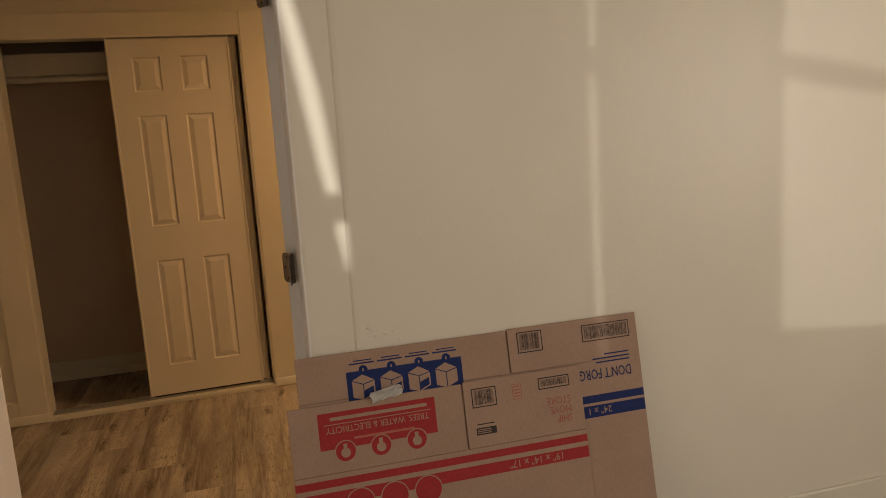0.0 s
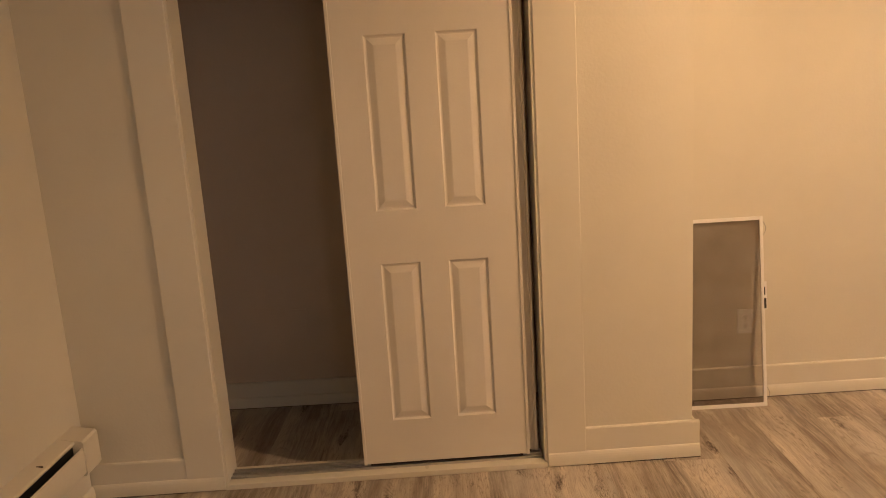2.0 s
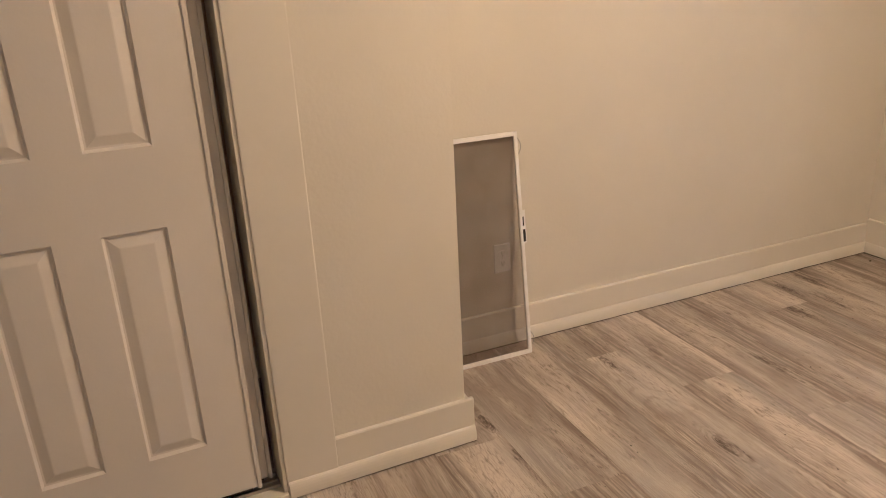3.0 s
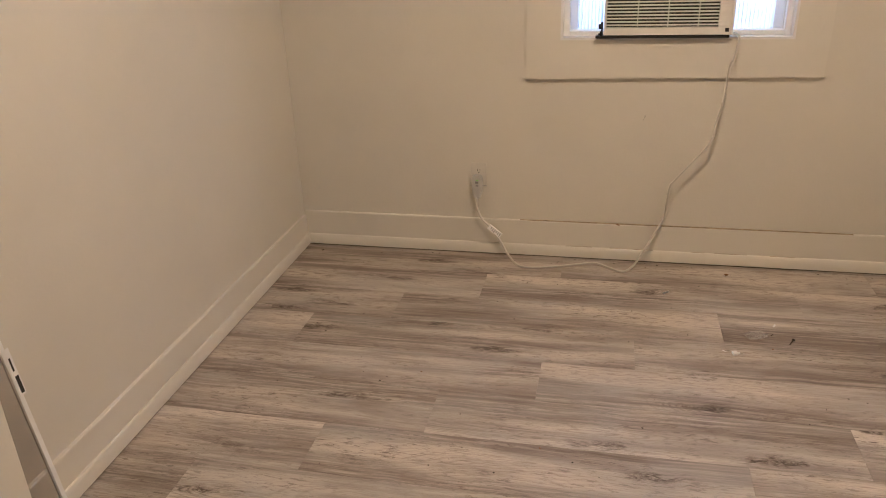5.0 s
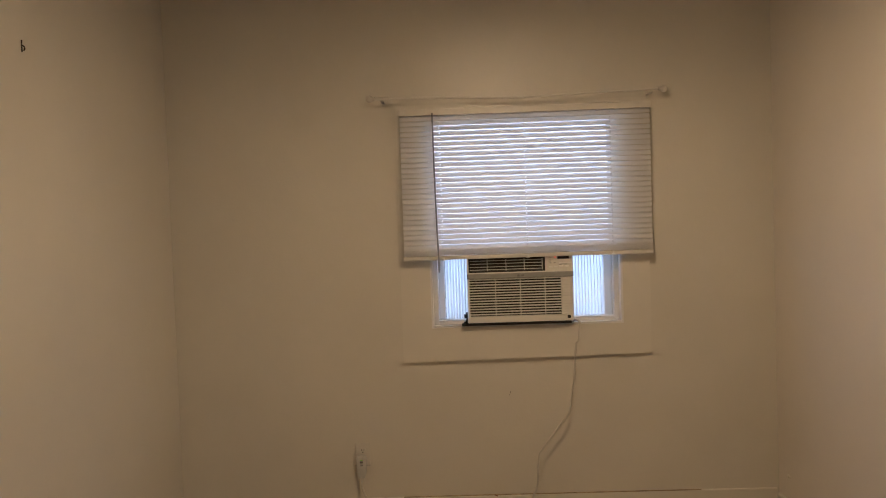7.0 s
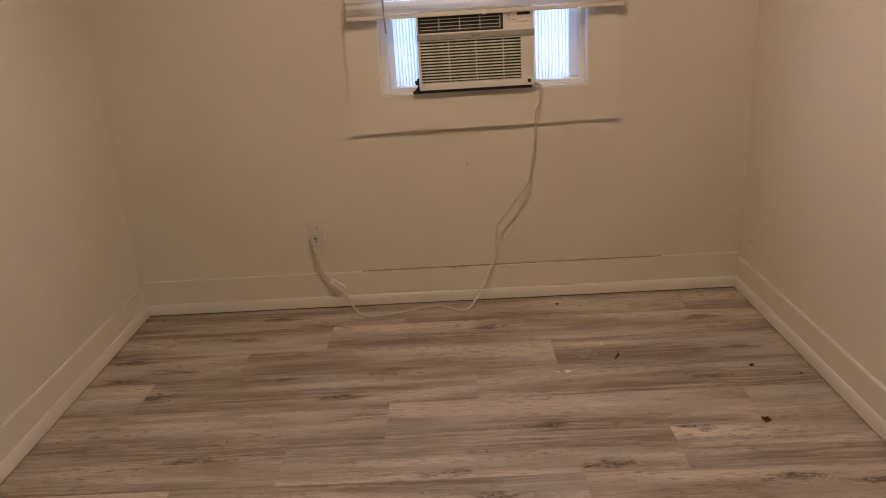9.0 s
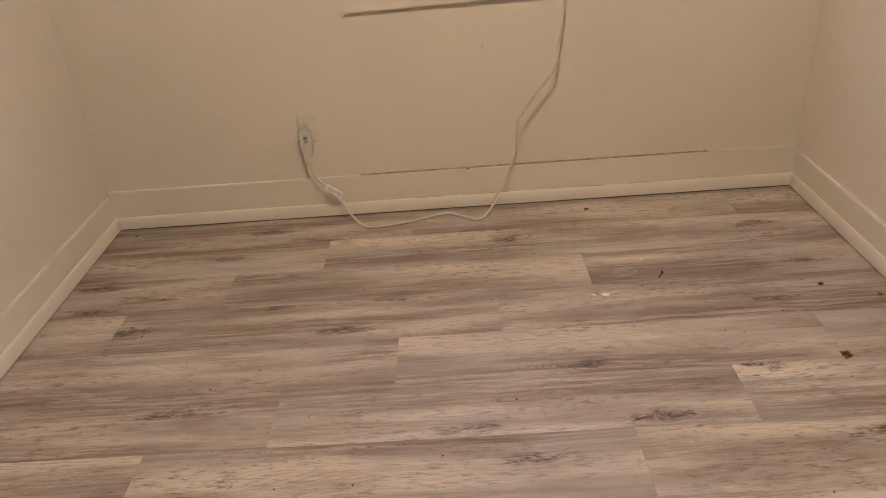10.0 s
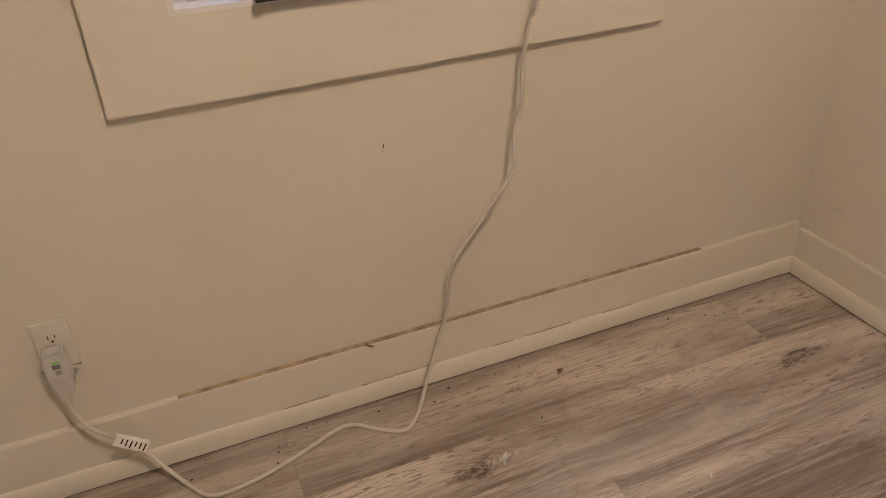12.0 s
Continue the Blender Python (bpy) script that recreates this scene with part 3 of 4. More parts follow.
# ---- bedroom window, blind, air conditioner ----
window = setting("window_1", boxes((XW - 0.020, XW, 2.927, WY0, WZ0, WZ1), (XW - 0.020, XW, WY1, 4.105, WZ0, WZ1),
                                   (XW - 0.020, XW, 2.927, 4.105, WZ1, 2.043)), TRIM,
                 "window framed by wide flat cream boards")
part("apron", prism([(2.931, 0.8385), (4.105, 0.8245), (4.105, WZ0), (2.927, WZ0)], "x", XW - 0.020, XW), TRIM, window)
part("jamb_lining", boxes((XW - 0.018, XW + 0.2, WY0, WY0 + 0.010, WZ0, WZ1), (XW - 0.018, XW + 0.2, WY1 - 0.010, WY1, WZ0, WZ1),
                          (XW - 0.018, XW + 0.2, WY0 + 0.010, WY1 - 0.010, WZ0, WZ0 + 0.010), (XW - 0.018, XW + 0.2, WY0 + 0.010, WY1 - 0.010, WZ1 - 0.010, WZ1)), FRAMEPAINT, window, "white painted lining")
for a, b in ((WY0 + 0.010, WY0 + 0.034), (WY1 - 0.034, WY1 - 0.010)):
    part("window_stop", box(XW + 0.03, XW + 0.062, a, b, WZ0 + 0.010, WZ1 - 0.010, 0.003), PLASTIC, window)
    part("sash_channel", box(XW + 0.085, XW + 0.125, a, b, WZ0 + 0.010, WZ1 - 0.010, 0.003), PLASTIC, window)
part("filler_channel", box(XW + 0.083, XW + 0.112, WY0 + 0.035, WY0 + 0.070, WZ0 + 0.031, 1.334, 0.003), SLAT, window)
part("filler_channel", box(XW + 0.083, XW + 0.112, WY1 - 0.066, WY1 - 0.035, WZ0 + 0.031, 1.334, 0.003), SLAT, window)
part("lower_sill", box(XW + 0.03, XW + 0.15, WY0 + 0.034, WY1 - 0.034, WZ0 + 0.010, WZ0 + 0.030, 0.003), PLASTIC, window)
part("sash_rail", box(XW + 0.085, XW + 0.115, WY0 + 0.036, WY1 - 0.036, 1.335, 1.375, 0.003), PLASTIC, window)
pane = part("pane", box(XW + 0.14, XW + 0.145, WY0 + 0.03, WY1 - 0.03, 1.34, WZ1 - 0.01), GLASS, window)
pane.visible_shadow = False


def accordion(name, y0, y1):
    """A pleated vinyl filler between the air conditioner and the sash channel."""
    n = 2 * round((y1 - y0) / 0.0145)
    pts = []
    for k in range(n + 1):
        pts.append((XW + 0.085 + (0.012 if k % 2 else 0.0), y0 + (y1 - y0) * k / n))
    bm = bmesh.new()
    z0, z1 = WZ0 + 0.030, 1.336
    for (ax, ay), (bx, by) in zip(pts, pts[1:]):
        bm.faces.new([bm.verts.new(c) for c in ((ax, ay, z0), (bx, by, z0), (bx, by, z1), (ax, ay, z1))])
    bmesh.ops.remove_doubles(bm, verts=bm.verts, dist=1e-5)
    bmesh.ops.solidify(bm, geom=bm.faces, thickness=0.0012)
    ob = thing(name, bm, ACCORDION, "pleated translucent white vinyl filler beside the air conditioner", "filler panel", "accordion fillers")
    for x, y in pts[2:-1:2]:
        part("pleat_rib", box(x - 0.003, x, y - 0.0011, y + 0.0011, z0, z1), PLASTIC, ob)
    return ob


accordion("accordion_panel", 3.127, 3.292)
accordion("accordion_panel", 3.786, 3.897)

# air conditioner: y grows to the picture's left when facing the window
AX, AY0, AY1, AZ0, AZ1 = 3.118, 3.288, 3.790, 1.000, 1.318


def au(u0, u1, d0, d1, x0, x1, bevel=0.0):
    """A box on the air conditioner's front: u from its +y edge, d down from its top, x from its front, inwards."""
    return (AX + x0, AX + x1, AY1 - u1, AY1 - u0, AZ1 - d1, AZ1 - d0, bevel)


ac = thing("air_conditioner", boxes(au(0.004, 0.492, 0.004, 0.312, 0.030, 0.45, 0.004)), ACPLASTIC, "white window air conditioner resting on the window sill", "air conditioner")
front = part("front_panel", boxes(au(0, 0.010, 0, 0.310, 0, 0.032, 0.002), au(0.486, 0.496, 0, 0.310, 0, 0.032, 0.002), au(0.010, 0.486, 0, 0.006, 0, 0.032),
                                  au(0.010, 0.486, 0.070, 0.078, 0, 0.032), au(0.365, 0.486, 0.006, 0.070, 0.002, 0.032),
                                  au(0.010, 0.486, 0.280, 0.310, 0, 0.032, 0.002), au(0.440, 0.486, 0.104, 0.280, 0.004, 0.032)), ACPLASTIC, ac)
part("grey_band", boxes(au(-0.001, 0.497, 0.078, 0.102, -0.004, 0.03, 0.003)), LIGHTGREY, ac, "grey band across the front")
part("outlet_recess", boxes(au(0.010, 0.365, 0.006, 0.070, 0.026, 0.029)), BLACK, ac, "black air outlet")
for d in (0.017, 0.031, 0.046, 0.059):
    part("louvre", boxes(au(0.014, 0.355, d, d + 0.0028, 0.006, 0.014)), ACPLASTIC, ac)
for u in (0.094, 0.182, 0.268, 0.352):
    part("louvre_post", boxes(au(u, u + 0.0032, 0.012, 0.066, 0.003, 0.010)), ACPLASTIC, ac)
part("outlet_rim", boxes(au(0.008, 0.014, 0.004, 0.072, -0.001, 0.02), au(0.358, 0.366, 0.004, 0.072, -0.001, 0.02), au(0.014, 0.358, 0.066, 0.072, -0.001, 0.02)), BLACK, ac)
part("intake_recess", boxes(au(0.010, 0.440, 0.102, 0.280, 0.022, 0.026)), BLACK, ac)
for k in range(14):
    d = 0.1035 + 0.01265 * k
    part("intake_slat", boxes(au(0.010, 0.486, d, d + 0.0056, 0.002, 0.008, 0.001)), ACPLASTIC, ac)
for u in (0.130, 0.247, 0.363):
    part("intake_rib", boxes(au(u, u + 0.003, 0.104, 0.280, 0.006, 0.018)), ACPLASTIC, ac)
part("display", boxes(au(0.425, 0.479, 0.004, 0.019, -0.001, 0.006, 0.001)), BLACK, ac, "dark display window")
part("power_light", lathe([(0, 0), (0.0022, 0), (0.0022, 0.0015), (0, 0.0015)], 10), REDLED, ac, "lit red indicator",
     m=Matrix.Translation((AX + 0.0025, AY1 - 0.414, AZ1 - 0.010)) @ Matrix.Rotation(radians(-90), 4, "Y"))
for u, d in ((0.385, 0.052), (0.408, 0.052), (0.432, 0.050), (0.460, 0.050), (0.432, 0.034), (0.452, 0.034), (0.470, 0.034)):
    part("button", boxes(au(u, u + 0.017, d, d + 0.007, 0.0002, 0.004, 0.001)), PLASTIC, ac)
for u, d, w in ((0.383, 0.009, 0.013), (0.383, 0.018, 0.015), (0.383, 0.027, 0.012), (0.383, 0.036, 0.014), (0.406, 0.036, 0.012), (0.432, 0.044, 0.013), (0.455, 0.044, 0.014)):
    part("caption_mark", boxes(au(u, u + w, d, d + 0.0022, 0.0012, 0.003)), GREYPLASTIC, ac)
part("maker_mark", lathe([(0, 0), (0.006, 0), (0.006, 0.001), (0, 0.001)], 16), GREYPLASTIC, ac, m=Matrix.Translation((AX - 0.004, AY1 - 0.240, AZ1 - 0.090)) @ Matrix.Rotation(radians(-90), 4, "Y"))
part("maker_mark", boxes(au(0.250, 0.256, 0.086, 0.094, -0.005, 0.0), au(0.258, 0.266, 0.086, 0.094, -0.005, 0.0)), GREYPLASTIC, ac)
part("corner_label", boxes(au(0.465, 0.480, 0.284, 0.298, -0.001, 0.003)), BLACK, ac, "small black square label")
part("base_rail", boxes(au(-0.030, 0.485, 0.3125, 0.323, 0.006, 0.05, 0.002)), BLACK, ac, "dark mounting rail under the unit")
foam = thing("foam_strip", None, FOAM, "torn black foam wedged beside the air conditioner", "foam strip")
bm = bmesh.new()
for k in range(7):
    z = 0.996 + 0.009 * k
    block(bm, 3.122 + 0.004 * math.sin(k * 2.1), 3.150, 3.793, 3.806 + 0.006 * math.sin(k * 1.7), z, z + 0.0088, 0.002)
part("foam", bm, FOAM, foam)
part("plastic_tab", box(3.116, 3.128, 3.803, 3.822, 0.996, 1.008, 0.003), BLACK, foam)

# venetian blind over the boards
BY0, BY1 = 2.917, 4.086
blind = thing("venetian_blind", None, SLAT, "white vinyl mini blind lowered over the upper window, slats closed", "window blind")
part("head_rail", box(3.103, 3.142, BY0, BY1, 1.986, 2.016, 0.003), PLATE, blind)
slat_pts = []
for k in range(7):
    s = k / 6 - 0.5
    slat_pts.append((s * 0.0255, 0.0024 * (1 - (2 * s) ** 2)))
ang = radians(61)
outline = [(math.cos(ang) * a - math.sin(ang) * c, math.sin(ang) * a + math.cos(ang) * c) for a, c in slat_pts]


def strip(pts, a, b, bm):
    prism(pts + [(x + 0.0005, z - 0.0004) for x, z in pts[::-1]], "y", a, b, bm)


# each slat is pierced where its three cords run through
slat_bm, done = bmesh.new(), BY0 + 0.004
for y in (3.106, 3.503, 3.899):
    strip(outline, done, y - 0.0022, slat_bm)
    for bit in (outline[:3], outline[4:]):
        strip(bit, y - 0.0022, y + 0.0022, slat_bm)
    done = y + 0.0022
strip(outline, done, BY1 - 0.004, slat_bm)
slat_mesh = finish(slat_bm, "slat", SLAT)
SLATS = 26
for k in range(SLATS):
    ob = new("slat", slat_mesh)
    ob.parent = blind
    ob.matrix_local = Matrix.Translation((3.117, 0, 1.975 - (1.975 - 1.372) * k / (SLATS - 1))) @ Matrix.Rotation(radians(0.4 * math.sin(k * 2.3)), 4, "Y")
for k in range(6):
    x = 3.104 + 0.001 * math.sin(k * 3)
    part("stacked_slat", box(x, x + 0.026, BY0 + 0.004, BY1 - 0.004, 1.333 + 0.0048 * k, 1.3365 + 0.0048 * k), SLAT, blind)
part("bottom_rail", box(3.103, 3.131, BY0 + 0.002, BY1 - 0.002, 1.312, 1.331, 0.004), PLATE, blind)
for y in (3.899, 3.503, 3.106):
    part("ladder_cord", boxes((3.1025, 3.1035, y - 0.0007, y + 0.0007, 1.31, 1.99), (3.1305, 3.1315, y - 0.0007, y + 0.0007, 1.33, 1.99)), PAPER, blind)
    part("cord_button", lathe([(0, 0), (0.008, 0), (0.009, 0.004), (0.006, 0.010), (0, 0.010)], 12), PLASTIC, blind, m=Matrix.Translation((3.106, y, 1.309)))
wand = part("tilt_wand", tube([(3.090, 3.928, 1.985), (3.088, 3.925, 1.60), (3.088, 3.918, 1.255)], 0.0038, 6), LIGHTGREY, blind, "clear grey tilt wand")
part("wand_hook", boxes((3.088, 3.104, 3.924, 3.932, 1.982, 1.996, 0.002)), GREYPLASTIC, blind)

rod = thing("curtain_rod", None, PLATE, "white telescopic curtain rod, bare and sagging, above the window", "curtain rod")
part("outer_tube", tube([(3.095, 4.190, 2.071), (3.095, 3.85, 2.064), (3.094, 3.50, 2.052)], 0.0075, 10), PLATE, rod, smooth=True)
part("inner_tube", tube([(3.094, 3.52, 2.0535), (3.095, 3.20, 2.060), (3.095, 2.885, 2.068)], 0.0058, 10), PLATE, rod, smooth=True)
for y, z, s in ((4.190, 2.071, 1), (2.885, 2.068, -1)):
    part("finial", lathe([(0, 0), (0.009, 0.0), (0.010, 0.006), (0.007, 0.009), (0.014, 0.016), (0.0175, 0.026), (0.014, 0.037), (0.006, 0.043), (0, 0.043)], 18), PLATE, rod, smooth=True,
         m=Matrix.Translation((3.095, y, z)) @ Matrix.Rotation(radians(-90 * s), 4, "X"))
    part("bracket", boxes((3.088, XW, y - s * 0.030 - 0.006, y - s * 0.030 + 0.006, z - 0.014, z - 0.006, 0.002), (XW - 0.004, XW, y - s * 0.030 - 0.010, y - s * 0.030 + 0.010, z - 0.03, z + 0.02, 0.001)), PLATE, rod)

# ---- outlets and the power cord ----
def outlet(name, label, m, face=PLATE):
    """A duplex outlet in its own axes: x across, z up, y out of the wall (towards -y)."""
    ob = thing(name, box(-0.035, 0.035, -0.006, 0, -0.057, 0.057, 0.003), face, label, "power outlet", "wall outlets", m=m)
    for dz in (-0.0195, 0.0195):
        pts = [(0.0165 * math.cos(a), dz + max(-0.0125, min(0.0125, 0.0165 * math.sin(a)))) for a in (2 * math.pi * k / 20 for k in range(20))]
        socket = part("socket", prism(pts, "y", -0.008, -0.005), face, ob)
        part("slot", boxes((-0.0075, -0.0052, -0.0084, -0.0078, dz - 0.001, dz + 0.0075), (0.0052, 0.0072, -0.0084, -0.0078, dz, dz + 0.0072), (-0.0024, 0.0024, -0.0084, -0.0078, dz - 0.0095, dz - 0.0048)), BLACK, socket)
    part("screw", lathe([(0, 0), (0.003, 0), (0.002, 0.001), (0, 0.001)], 10), PLATE, ob, m=Matrix.Translation((0, -0.006, 0)) @ Matrix.Rotation(radians(90), 4, "X"))
    return ob


outlet("wall_outlet", "white duplex wall outlet above the baseboard with a plug in it", Matrix.Translation((XW, 4.320, 0.384)) @ Matrix.Rotation(radians(-90), 4, "Z"))
outlet("wall_outlet", "white duplex wall outlet seen through the window screen", Matrix.Translation((1.135, YN - 0.033, 0.366)), PLASTIC)

cord = thing("power_cord", None, CABLE, "off-white appliance power cord hanging from the air conditioner to the outlet", "power cord")
part("cable", tube([(3.160, 3.284, 1.008), (3.118, 3.270, 1.002), (3.110, 3.272, 0.974), (3.105, 3.280, 0.915), (3.116, 3.290, 0.895), (3.128, 3.296, 0.800), (3.117, 3.304, 0.725), (3.126, 3.316, 0.660), (3.100, 3.327, 0.605),
                    (3.094, 3.340, 0.572), (3.097, 3.400, 0.490), (3.102, 3.462, 0.408), (3.107, 3.478, 0.382), (3.122, 3.484, 0.310), (3.138, 3.489, 0.224), (3.118, 3.522, 0.158), (3.082, 3.570, 0.080), (3.046, 3.612, 0.022),
                    (3.018, 3.655, 0.0052), (3.050, 3.715, 0.0052), (3.092, 3.783, 0.0052), (3.048, 3.905, 0.0052), (3.014, 4.019, 0.0052), (3.012, 4.105, 0.0055), (3.050, 4.145, 0.012), (3.092, 4.181, 0.034),
                    (3.110, 4.217, 0.088), (3.118, 4.262, 0.145), (3.121, 4.304, 0.190), (3.126, 4.325, 0.244), (3.132, 4.326, 0.285)], 0.0049, 10), CABLE, cord, smooth=True)
plug_pts = [(-0.0235, 0.0), (-0.0245, -0.045), (-0.020, -0.078), (-0.012, -0.098), (0.012, -0.098), (0.020, -0.078), (0.0245, -0.045), (0.0235, 0.0), (0.018, 0.012), (-0.018, 0.012)]
bm = prism([(4.324 + a, 0.376 + c) for a, c in plug_pts], "x", 3.128, 3.163)
bmesh.ops.bevel(bm, geom=bm.edges[:], offset=0.004, segments=2, affect="EDGES")
plug = part("plug", bm, PLUGGREY, cord, "pale grey safety plug with test buttons")
part("test_button", box(3.1255, 3.129, 4.316, 4.331, 0.354, 0.364, 0.001), GREYPLASTIC, plug)
part("reset_button", box(3.1255, 3.129, 4.3165, 4.3285, 0.340, 0.349, 0.001), LIGHTGREY, plug)
part("status_light", box(3.1258, 3.129, 4.316, 4.3285, 0.3675, 0.370), GREENLED, plug, "lit green indicator")
part("side_tab", boxes((3.150, 3.154, 4.282, 4.357, 0.3365, 0.338)), LIGHTGREY, plug)
tag_m = Matrix.Translation((3.110, 4.240, 0.132)) @ Matrix.Rotation(radians(-52), 4, "X") @ Matrix.Rotation(radians(12), 4, "Z")
tag = part("warning_tag", box(-0.008, -0.0065, -0.012, 0.011, -0.036, 0.036), PAPER, cord, "white printed warning tag folded round the cord", m=tag_m)
part("tag_wrap", box(-0.0065, 0.006, -0.012, -0.0105, -0.036, 0.036), PAPER, tag)
for k in range(6):
    part("print_line", box(-0.0088, -0.0079, -0.009, 0.009 - 0.003 * (k % 3), -0.030 + 0.010 * k, -0.027 + 0.010 * k), INK_BLACK, tag)

# ---- baseboard heater ----
HY = 4.395
heater = thing("baseboard_heater", prism([(XL, 0.180), (XL + 0.030, 0.176), (XL + 0.082, 0.186), (XL + 0.088, 0.194), (XL + 0.090, 0.284), (XL + 0.085, 0.288), (XL + 0.080, 0.284), (XL + 0.078, 0.250),
                                          (XL + 0.050, 0.250), (XL + 0.050, 0.300), (XL + 0.060, 0.300), (XL + 0.063, 0.307), (XL + 0.058, 0.314), (XL, 0.326)], "y", 2.75, HY),
               TRIM, "cream metal electric baseboard heater on the wall", "baseboard heater")
part("end_cap", prism([(XL, 0.174), (XL + 0.086, 0.178), (XL + 0.092, 0.186), (XL + 0.092, 0.304), (XL + 0.085, 0.313), (XL, 0.326)], "y", HY, 4.505), TRIM, heater)
part("air_slot", boxes((XL + 0.0502, XL + 0.0775, 2.75, HY, 0.2502, 0.254), (XL + 0.0502, XL + 0.052, 2.75, HY, 0.254, 0.299), (XL + 0.0765, XL + 0.0785, 2.75, HY, 0.2545, 0.283)), BLACK, heater, "dark air slot")
part("scratch", boxes((XL + 0.030, XL + 0.052, 4.20, 4.203, 0.3150, 0.3215)), DARKBIT, heater, "dark scratch in the paint")

# ---- window screen leaning in the corner ----
SCR = Matrix.Translation((0.745, 5.054, 0.0)) @ Matrix.Rotation(radians(-6.8), 4, "X")
SW, SH = 0.452, 0.856
screen = thing("window_screen", None, PLASTIC, "white-framed grey insect screen leaning against the wall", "window screen", m=SCR)
for a in ((0, 0.014, 0, SH), (SW - 0.014, SW, 0, SH), (0.014, SW - 0.014, 0, 0.016), (0.014, SW - 0.014, SH - 0.016, SH)):
    part("frame_bar", box(a[0], a[1], -0.005, 0.006, a[2], a[3], 0.0015), PLASTIC, screen)
part("mesh", box(0.012, SW - 0.012, 0.0005, 0.0012, 0.014, SH - 0.014), MESH, screen, "grey insect mesh")
for z in (0.055, 0.800):
    part("pull_tab", tube([(SW, 0, z - 0.03), (SW + 0.010, -0.002, z - 0.012), (SW + 0.012, -0.003, z + 0.008), (SW + 0.002, 0, z + 0.032)], 0.0012, 6), LIGHTGREY, screen, "bent plastic pull tab")
label_ob = part("label", boxes((SW - 0.011, SW + 0.009, -0.0062, -0.0052, 0.44, 0.565)), PAPER, screen, "white sticker with black print")
part("label_print", boxes((SW - 0.004, SW + 0.006, -0.0068, -0.0060, 0.445, 0.492), (SW - 0.003, SW + 0.002, -0.0068, -0.0060, 0.505, 0.540)), BLACK, screen)

# ---- ceiling light of the bedroom ----
LX, LY = 1.52, 3.55
ceiling_lamp = thing("ceiling_light", lathe([(0, 0), (0.055, 0), (0.06, -0.006), (0.055, -0.020), (0.020, -0.030), (0.018, -0.085), (0.108, -0.100), (0.12, -0.110), (0.124, -0.156), (0.120, -0.159), (0.116, -0.156), (0.108, -0.130), (0, -0.128)], 32), PLASTIC, "round ceiling light on a short stem, lit warm", "ceiling light",
                     m=Matrix.Translation((LX, LY, CEIL)))
part("dome", lathe([(0.078, -0.129), (0.078, -0.150), (0.066, -0.162), (0.042, -0.169), (0.0, -0.172)], 24), LAMPGLOW, ceiling_lamp, "frosted glass dome", smooth=True)

# ---- small marks on the walls ----
hook = thing("wall_hook", tube([(1.973, YN - 0.018, 2.090), (1.973, YN - 0.026, 2.088), (1.973, YN - 0.029, 2.080), (1.973, YN - 0.025, 2.074)], 0.0022, 8), DARKBIT, "small dark screw hook in the cream wall", "wall hook")
part("plate", box(1.9708, 1.9752, YN - 0.021, YN - 0.017, 2.070, 2.108, 0.001), DARKBIT, hook)
nail = thing("bent_nail", tube([(XW - 0.010, 3.690, 0.1735), (XW - 0.022, 3.689, 0.176), (XW - 0.026, 3.678, 0.173)], 0.0026, 8), BROWNBIT, "rusty bent nail above the baseboard", "nail")
for k, (y, z, h) in enumerate(((3.600, 0.670, 0.010), (3.604, 0.655, 0.004))):
    thing("wall_scratch", box(XW - 0.0008, XW, y, y + 0.0018, z - h, z), DARKBIT, "short dark scratch on the cream wall", "scratch", "wall scratches")
# old fixings and dings in the paint
def ding(x, y, z, turn, size, seed, name="paint_ding"):
    """A low ragged blob of filler under the paint."""
    bm = bmesh.new()
    bmesh.ops.create_icosphere(bm, subdivisions=2, radius=size)
    rnd = random.Random(seed)
    for v in bm.verts:
        v.co = Vector((v.co.x * rnd.uniform(0.8, 1.2), v.co.y * 0.16, v.co.z * rnd.uniform(0.5, 0.9)))
    return thing(name, bm, HALL if y < 2.2 else WALL, "small painted-over bump in the wall", "wall bump", "wall bumps", smooth=True, m=Matrix.Translation((x, y, z)) @ Matrix.Rotation(radians(turn), 4, "Z"))


ding(3.069, YS + 0.001, 0.258, 0, 0.012, 1)
ding(3.050, YS + 0.001, 0.260, 0, 0.006, 2)
rnd_d = random.Random(11)
for k in range(9):
    ding(0.431 + rnd_d.uniform(-0.06, 0.05), YH - 0.005, 0.945 + rnd_d.uniform(-0.02, 0.03), 0, rnd_d.uniform(0.003, 0.008), k + 3)
ding(1.394, YH - 0.005, 0.445, 0, 0.008, 20)
thing("nail_hole", lathe([(0, 0), (0.0013, 0), (0.0013, 0.0008), (0, 0.0008)], 10), DARKBIT, "tiny dark nail hole in the painted wall", "nail hole", m=Matrix.Translation((0.400, YH - 0.005, 1.159)) @ Matrix.Rotation(radians(90), 4, "X"))
# open joint above the baseboard
random.seed(4)
y, gap = 4.128, bmesh.new()
while y > 2.75:
    w = random.uniform(0.03, 0.09)
    grow = min(1.0, (4.128 - y) / 0.15, (y - 2.70) / 0.25)
    block(gap, XW - 0.0135, XW - 0.0007, y - w, y, 0.1722, 0.1722 + 0.0011 * grow * random.uniform(0.6, 1.2) + 0.0004)
    if 2.98 < y < 3.98 and random.random() < 0.72:
        block(gap, XW - 0.0168, XW - 0.0139, y - w, y, 0.0550, 0.0556 + 0.0009 * random.random())
    y -= w
setting("trim_gap", gap, plain("caulk_brown", (0.42, 0.34, 0.21), 0.8, 0, 0.6, 25), "brown open joint along the top of the baseboard")

